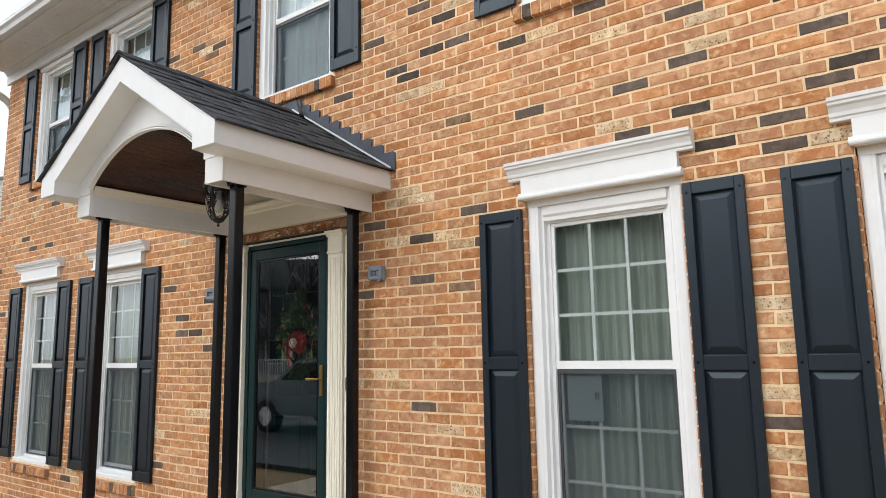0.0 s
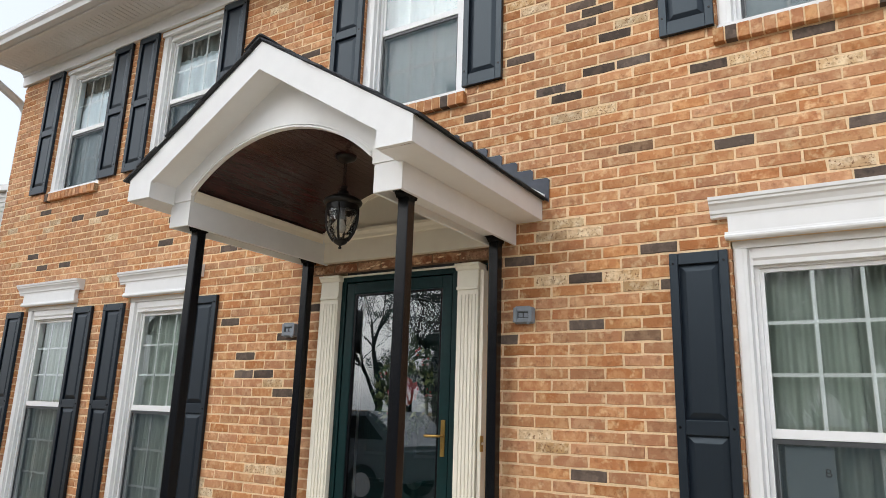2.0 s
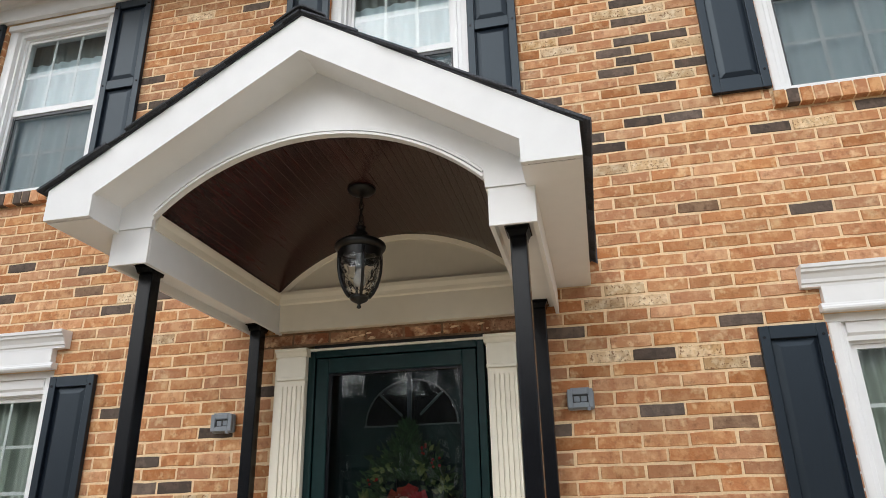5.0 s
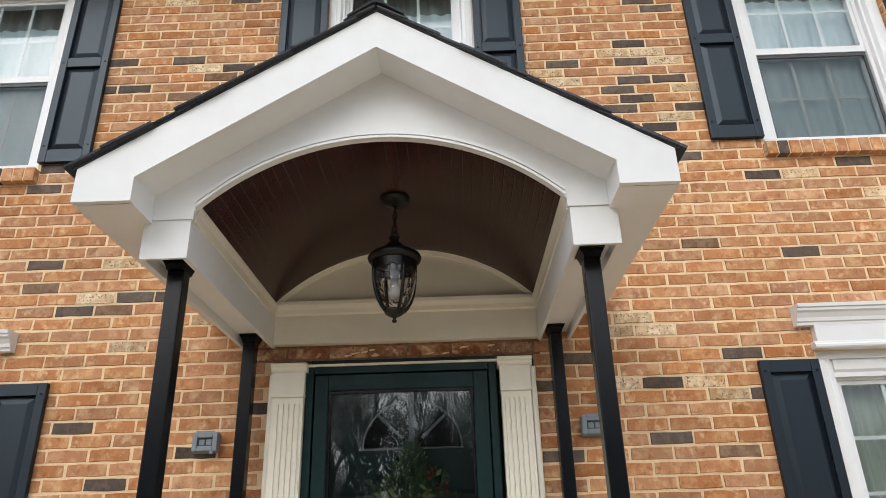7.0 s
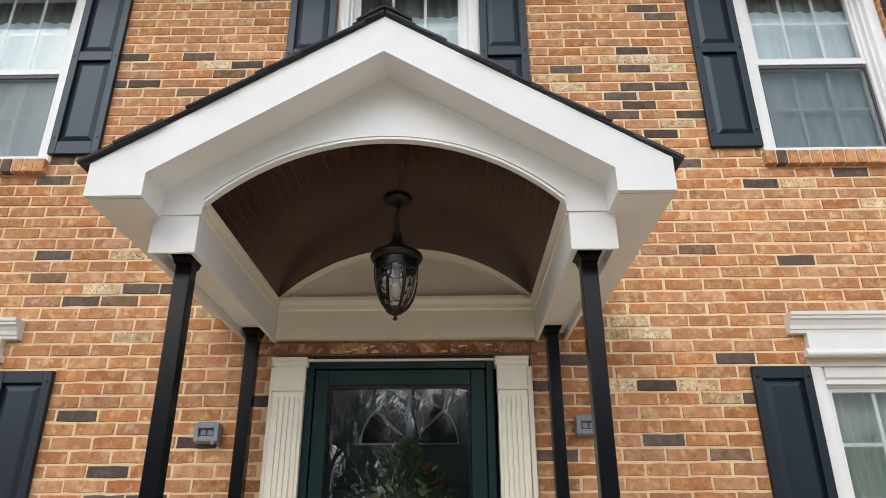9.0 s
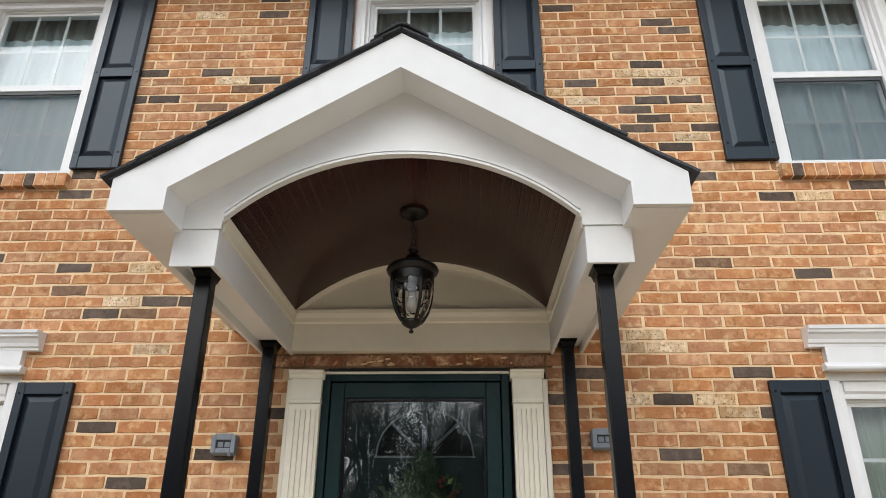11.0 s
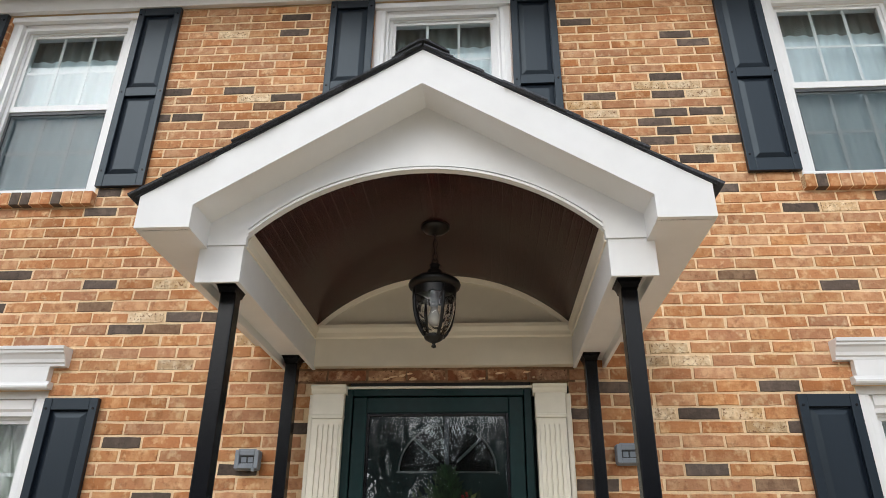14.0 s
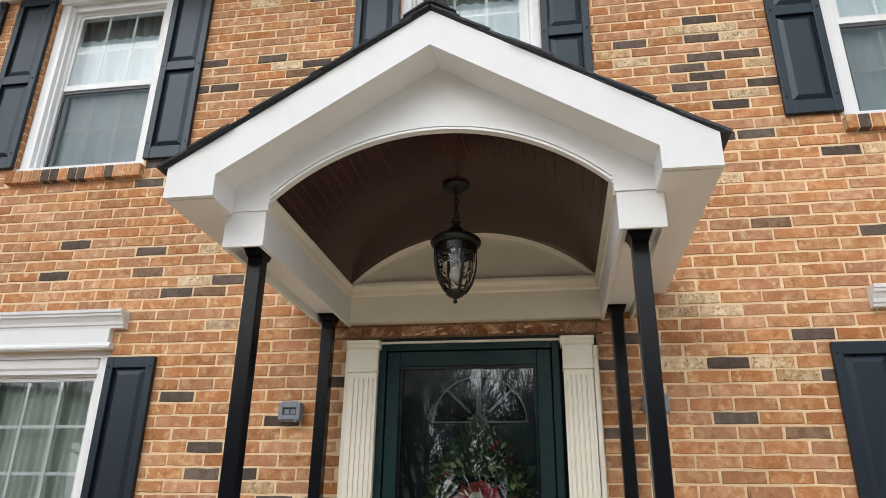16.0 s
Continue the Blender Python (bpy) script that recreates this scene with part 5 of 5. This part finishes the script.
for x in (-4.2, -1.4, 1.4, 4.2):
    for z0 in (1.0, 3.7):
        w_ = part("window", box(B(), x - 0.55, x + 0.55, 0.001, 0.05, z0, z0 + 1.5), CASING, far)
        part("pane", box(B(), x - 0.45, x + 0.45, 0.051, 0.06, z0 + 0.1, z0 + 1.4), BLACK, w_)
copy_thing(far, pose(12.5, -31.5, GROUND, 0, 0, -4))
# added copy, placed to block bright sky mirrored in the storm door
copy_thing(far, pose(-28.5, -25.0, GROUND, 0, 0, -38))

car = thing("parked_car", (-6.3, -6.9, -0.385), "silver-grey estate car parked on the asphalt driveway", "car")
prof = [(-2.2, 0.35), (-2.25, 0.75), (-2.1, 0.95), (-1.2, 1.05), (-0.5, 1.5), (1.5, 1.55), (2.1, 1.05), (2.25, 0.95), (2.25, 0.4)]
bm = B()
prism(bm, prof, -0.88, 0.88, "y")
bmesh.ops.bevel(bm, geom=list(bm.edges), offset=0.06, segments=2, affect="EDGES")
part("body", bm, CARPAINT, car, smooth=False)
for y in (-0.885, 0.885):
    part("side_window", prism(B(), [(-0.95, 1.08), (-0.45, 1.42), (1.4, 1.46), (1.8, 1.08)], y - 0.006, y + 0.006, "y"), BLACK, car)
for x in (-1.4, 1.4):
    for y in (-0.8, 0.8):
        wh = part("wheel", tube(B(), [(x, y - 0.11, 0.33), (x, y + 0.11, 0.33)], 0.33, 20), TYRE, car)
        part("rim", tube(B(), [(x, y - 0.115, 0.33), (x, y + 0.115, 0.33)], 0.2, 16), GALV, wh)

# ---- bricks of the front wall and sills ----
# courses counted from the one at ROW_Z, bricks from the one at ROW_X
DARK = {(-18, 0), (-18, 10), (-7, -2), (-6, 0), (-3, 3), (-2, -3), (-2, 0), (0, -2), (0, 2), (1, 11), (2, 9), (3, 11), (4, 7), (5, 9), (6, 12), (8, 4), (8, 7), (9, 9), (13, 9), (15, -3), (15, 0), (15, 4), (16, -1), (16, 6), (17, 1), (17, 2), (20, -2), (20, 1), (22, 0), (22, 2), (23, 1), (24, 0), (25, 1), (25, 2), (27, -1), (27, 1), (29, 1), (33, 2), (34, 1), (36, -2)}
DARK |= {(-30, -32), (-27, -14), (-21, -32), (-12, -11), (-10, -13), (-10, -12), (-8, -13), (-6, -11), (-5, -31), (-4, -14), (-3, -9), (-1, -32), (3, -32), (5, -14), (6, -28), (6, -26), (6, -13), (6, -12), (7, -18), (8, -29), (9, -15), (10, -18), (13, -25), (13, -23), (15, -28), (16, -16), (18, -16), (26, -15), (26, -14), (28, -11), (29, -14), (29, -12), (36, -11), (38, -11)}
PALE = {(-25, 2), (-20, -12), (-16, -3), (-16, -1), (-15, -1), (-13, 11), (-10, 10), (-3, 2), (-2, -1), (-2, 1), (2, -13), (2, -1), (2, 0), (3, 0), (6, -14), (9, -13), (10, 9), (13, 7), (15, 5), (21, 2), (25, -1), (27, 2), (28, 0), (28, 1)}
BROWN = {(27, -11), (25, -12), (7, -15), (5, -13), (9, 2), (-7, 2)}
rng = random.Random(21)
BLOCKED = [(a - 0.004, b + 0.004, c, d) for a, b, c, d in OPENINGS] + [(a, b, c - 0.004, d + 0.004) for a, b, c, d in SILLS]


def brick_mesh(w, h, material, name="brick"):
    """A brick's front: a face with a worn, slanted rim, centred on its own origin."""
    vs, fs = brick_shape(w, h)
    me = bpy.data.meshes.new(name)
    me.from_pydata(vs, [], fs)
    me.materials.append(material)
    return me


def brick_shape(w, h, y=0.0, cx=0.0, cz=0.0, deep=0.011):
    """Eight points to a rim, a little uneven, so that no two arrises run alike."""
    e, j = 0.0026, 0.0025
    rim = [(-1, -1), (-0.3, -1), (0.35, -1), (1, -1), (1, 1), (0.3, 1), (-0.35, 1), (-1, 1)]
    off = [(rng.uniform(-j, j), rng.uniform(-j, j), rng.uniform(-0.0008, 0.0008)) for _ in rim]
    vs = []
    for yy, i in ((y + deep, 0.0), (y + e * 1.2, 0.0), (y, e)):
        for (sx, sz), (jx, jz, jy) in zip(rim, off):
            sx_ = sx * w / 2 - (math.copysign(i, sx) if abs(sx) == 1 else 0)
            vs.append((cx + sx_ + jx, yy + (jy if i else 0), cz + sz * (h / 2 - i) + jz))
    m_ = len(rim)
    fs = [tuple(range(2 * m_, 3 * m_))]
    for q in (0, m_):
        for k_ in range(m_):
            fs.append((q + k_, q + (k_ + 1) % m_, q + m_ + (k_ + 1) % m_, q + m_ + k_))
    return vs, fs


H = COURSE - JOINT
full_mesh = {key: [brick_mesh(PITCH - JOINT, H, m) for _ in range(8)] for key, m in (("tan", BRICK), ("dark", BRICK_DARK), ("pale", BRICK_PALE), ("soiled", BRICK_SOILED), ("brown", BRICK_BROWN))}
joined_v, joined_f, joined_m = [], [], []
near = 0
k = -36
while ROW_Z + (k + 0.5) * COURSE < WALL_TOP + 0.05:
    zc = ROW_Z + k * COURSE
    off = ROW_X if k % 2 == 0 else ROW_X - PITCH / 2
    i = math.floor((X_WEST - off) / PITCH) - 1
    while off + (i - 0.5) * PITCH < X_EAST:
        xc = off + i * PITCH
        kind = "dark" if (k, i) in DARK else "pale" if (k, i) in PALE else "brown" if (k, i) in BROWN else "tan"
        if kind == "tan":
            roll_ = rng.random()
            charted = -5.6 < xc < 3.5 and k > -30
            if roll_ < (0.0 if charted else 0.035):
                kind = "dark"
            elif roll_ > 0.975:
                kind = "pale"
        if k == 1 and abs(xc) < 0.75:
            kind = "soiled"
        spans = [(max(xc - PITCH / 2 + JOINT / 2, X_WEST), min(xc + PITCH / 2 - JOINT / 2, X_EAST))]
        for a, b, c, d in BLOCKED:
            if c < zc + H / 2 - 0.012 and d > zc - H / 2 + 0.012:
                nxt = []
                for p, q in spans:
                    if b <= p or a >= q:
                        nxt.append((p, q))
                        continue
                    if a > p:
                        nxt.append((p, a))
                    if b < q:
                        nxt.append((b, q))
                spans = nxt
        for p, q in spans:
            if q - p < 0.025:
                continue
            dy = rng.uniform(-0.0015, 0.0015)
            whole = q - p > PITCH - JOINT - 1e-6
            if whole and near < 298 and (0.86 < xc < 1.80 or -1.82 < xc < -0.86) and -9 < k < 28:
                ob = new("brick", rng.choice(full_mesh[kind]))
                ob.parent = wall_front
                ob.location = (xc + rng.uniform(-0.002, 0.002), dy, zc + rng.uniform(-0.0012, 0.0012))
                ob.rotation_euler = (0, rng.uniform(-0.005, 0.005), 0)
                near += 1
                continue
            vs, fs = brick_shape(q - p, H, dy, (p + q) / 2, zc + rng.uniform(-0.0012, 0.0012))
            base = len(joined_v)
            joined_v += vs
            joined_f += [tuple(base + n_ for n_ in f) for f in fs]
            joined_m += [("tan", "dark", "pale", "soiled", "brown").index(kind)] * len(fs)
        i += 1
    k += 1
# ends of the bricks in the reveals of the windows
for a, b, c, d in OPENINGS[:-1]:
    k = -36
    while ROW_Z + (k - 0.5) * COURSE < d:
        zc = ROW_Z + k * COURSE
        if zc - H / 2 > c and zc + H / 2 < d:
            for x, s in ((a, 1), (b, -1)):
                q0, q1 = sorted((x - s * 0.004, x + s * (0.0055 if k % 2 else 0.0045)))
                base = len(joined_v)
                joined_v += [(u, v, w) for u in (q0, q1) for v in (0.003, SET_BACK + 0.015) for w in (zc - H / 2, zc + H / 2)]
                joined_f += [tuple(base + n_ for n_ in f) for f in ((0, 1, 3, 2), (4, 6, 7, 5), (0, 4, 5, 1), (2, 3, 7, 6), (0, 2, 6, 4), (1, 5, 7, 3))]
                joined_m += [0] * 6
        k += 1
me = bpy.data.meshes.new("brickwork")
me.from_pydata(joined_v, [], joined_f)
for m in (BRICK, BRICK_DARK, BRICK_PALE, BRICK_SOILED, BRICK_BROWN):
    me.materials.append(m)
me.polygons.foreach_set("material_index", joined_m)
field = new("brickwork", me)
field.parent = wall_front
tagged(field, "tan bricks with scattered dark ones", kind="stuff")
# grimy joints and dabs of old mortar in the course over the door
part("grimy_joint", box(B(), -0.78, 0.70, 0.0028, 0.010, 2.125, 2.2035), SOOTY, wall_front, "grimy brown mortar")
dab_rng = random.Random(21)
for _ in range(11):
    cx, cz, w = dab_rng.uniform(-0.30, 0.60), dab_rng.uniform(2.142, 2.186), dab_rng.uniform(0.008, 0.028)
    ring = []
    for q in range(9):
        a = radians(40 * q)
        g = dab_rng.uniform(0.55, 1.0)
        ring.append((cx + w * g * math.cos(a), cz + 0.0065 * g * math.sin(a) + 0.10 * w * math.cos(a)))
    part("mortar_dab", prism(B(), ring, -0.0045, 0.0015, "y"), MORTAR, wall_front)

# rowlock sills: bricks on edge below each window
SILL_N = 15
sw = 0.97 / SILL_N
sill_mesh = {}
for key, m in (("tan", BRICK), ("dark", BRICK_DARK)):
    bm = B()
    box(bm, -sw / 2 + 0.004, sw / 2 - 0.004, -0.042, 0.06, 0.0, 0.084, 0.003)
    sill_mesh[key] = mesh_of("sill_brick", bm, m)
for n, (a, b, c, d) in enumerate(SILLS):
    bm = B()
    box(bm, a + 0.004, b - 0.004, -0.036, 0.0, c + 0.004, d - 0.006)
    sill = part("brick_sill", bm, MORTAR)
    tagged(sill, "rowlock brick sill below a window", "sill", "brick sills", "structure")
    for j in range(SILL_N):
        ob = new("sill_brick", sill_mesh["dark" if rng.random() < 0.14 else "tan"])
        ob.parent = sill
        ob.location = (a + (j + 0.5) * sw, 0, c + rng.uniform(0, 0.002))
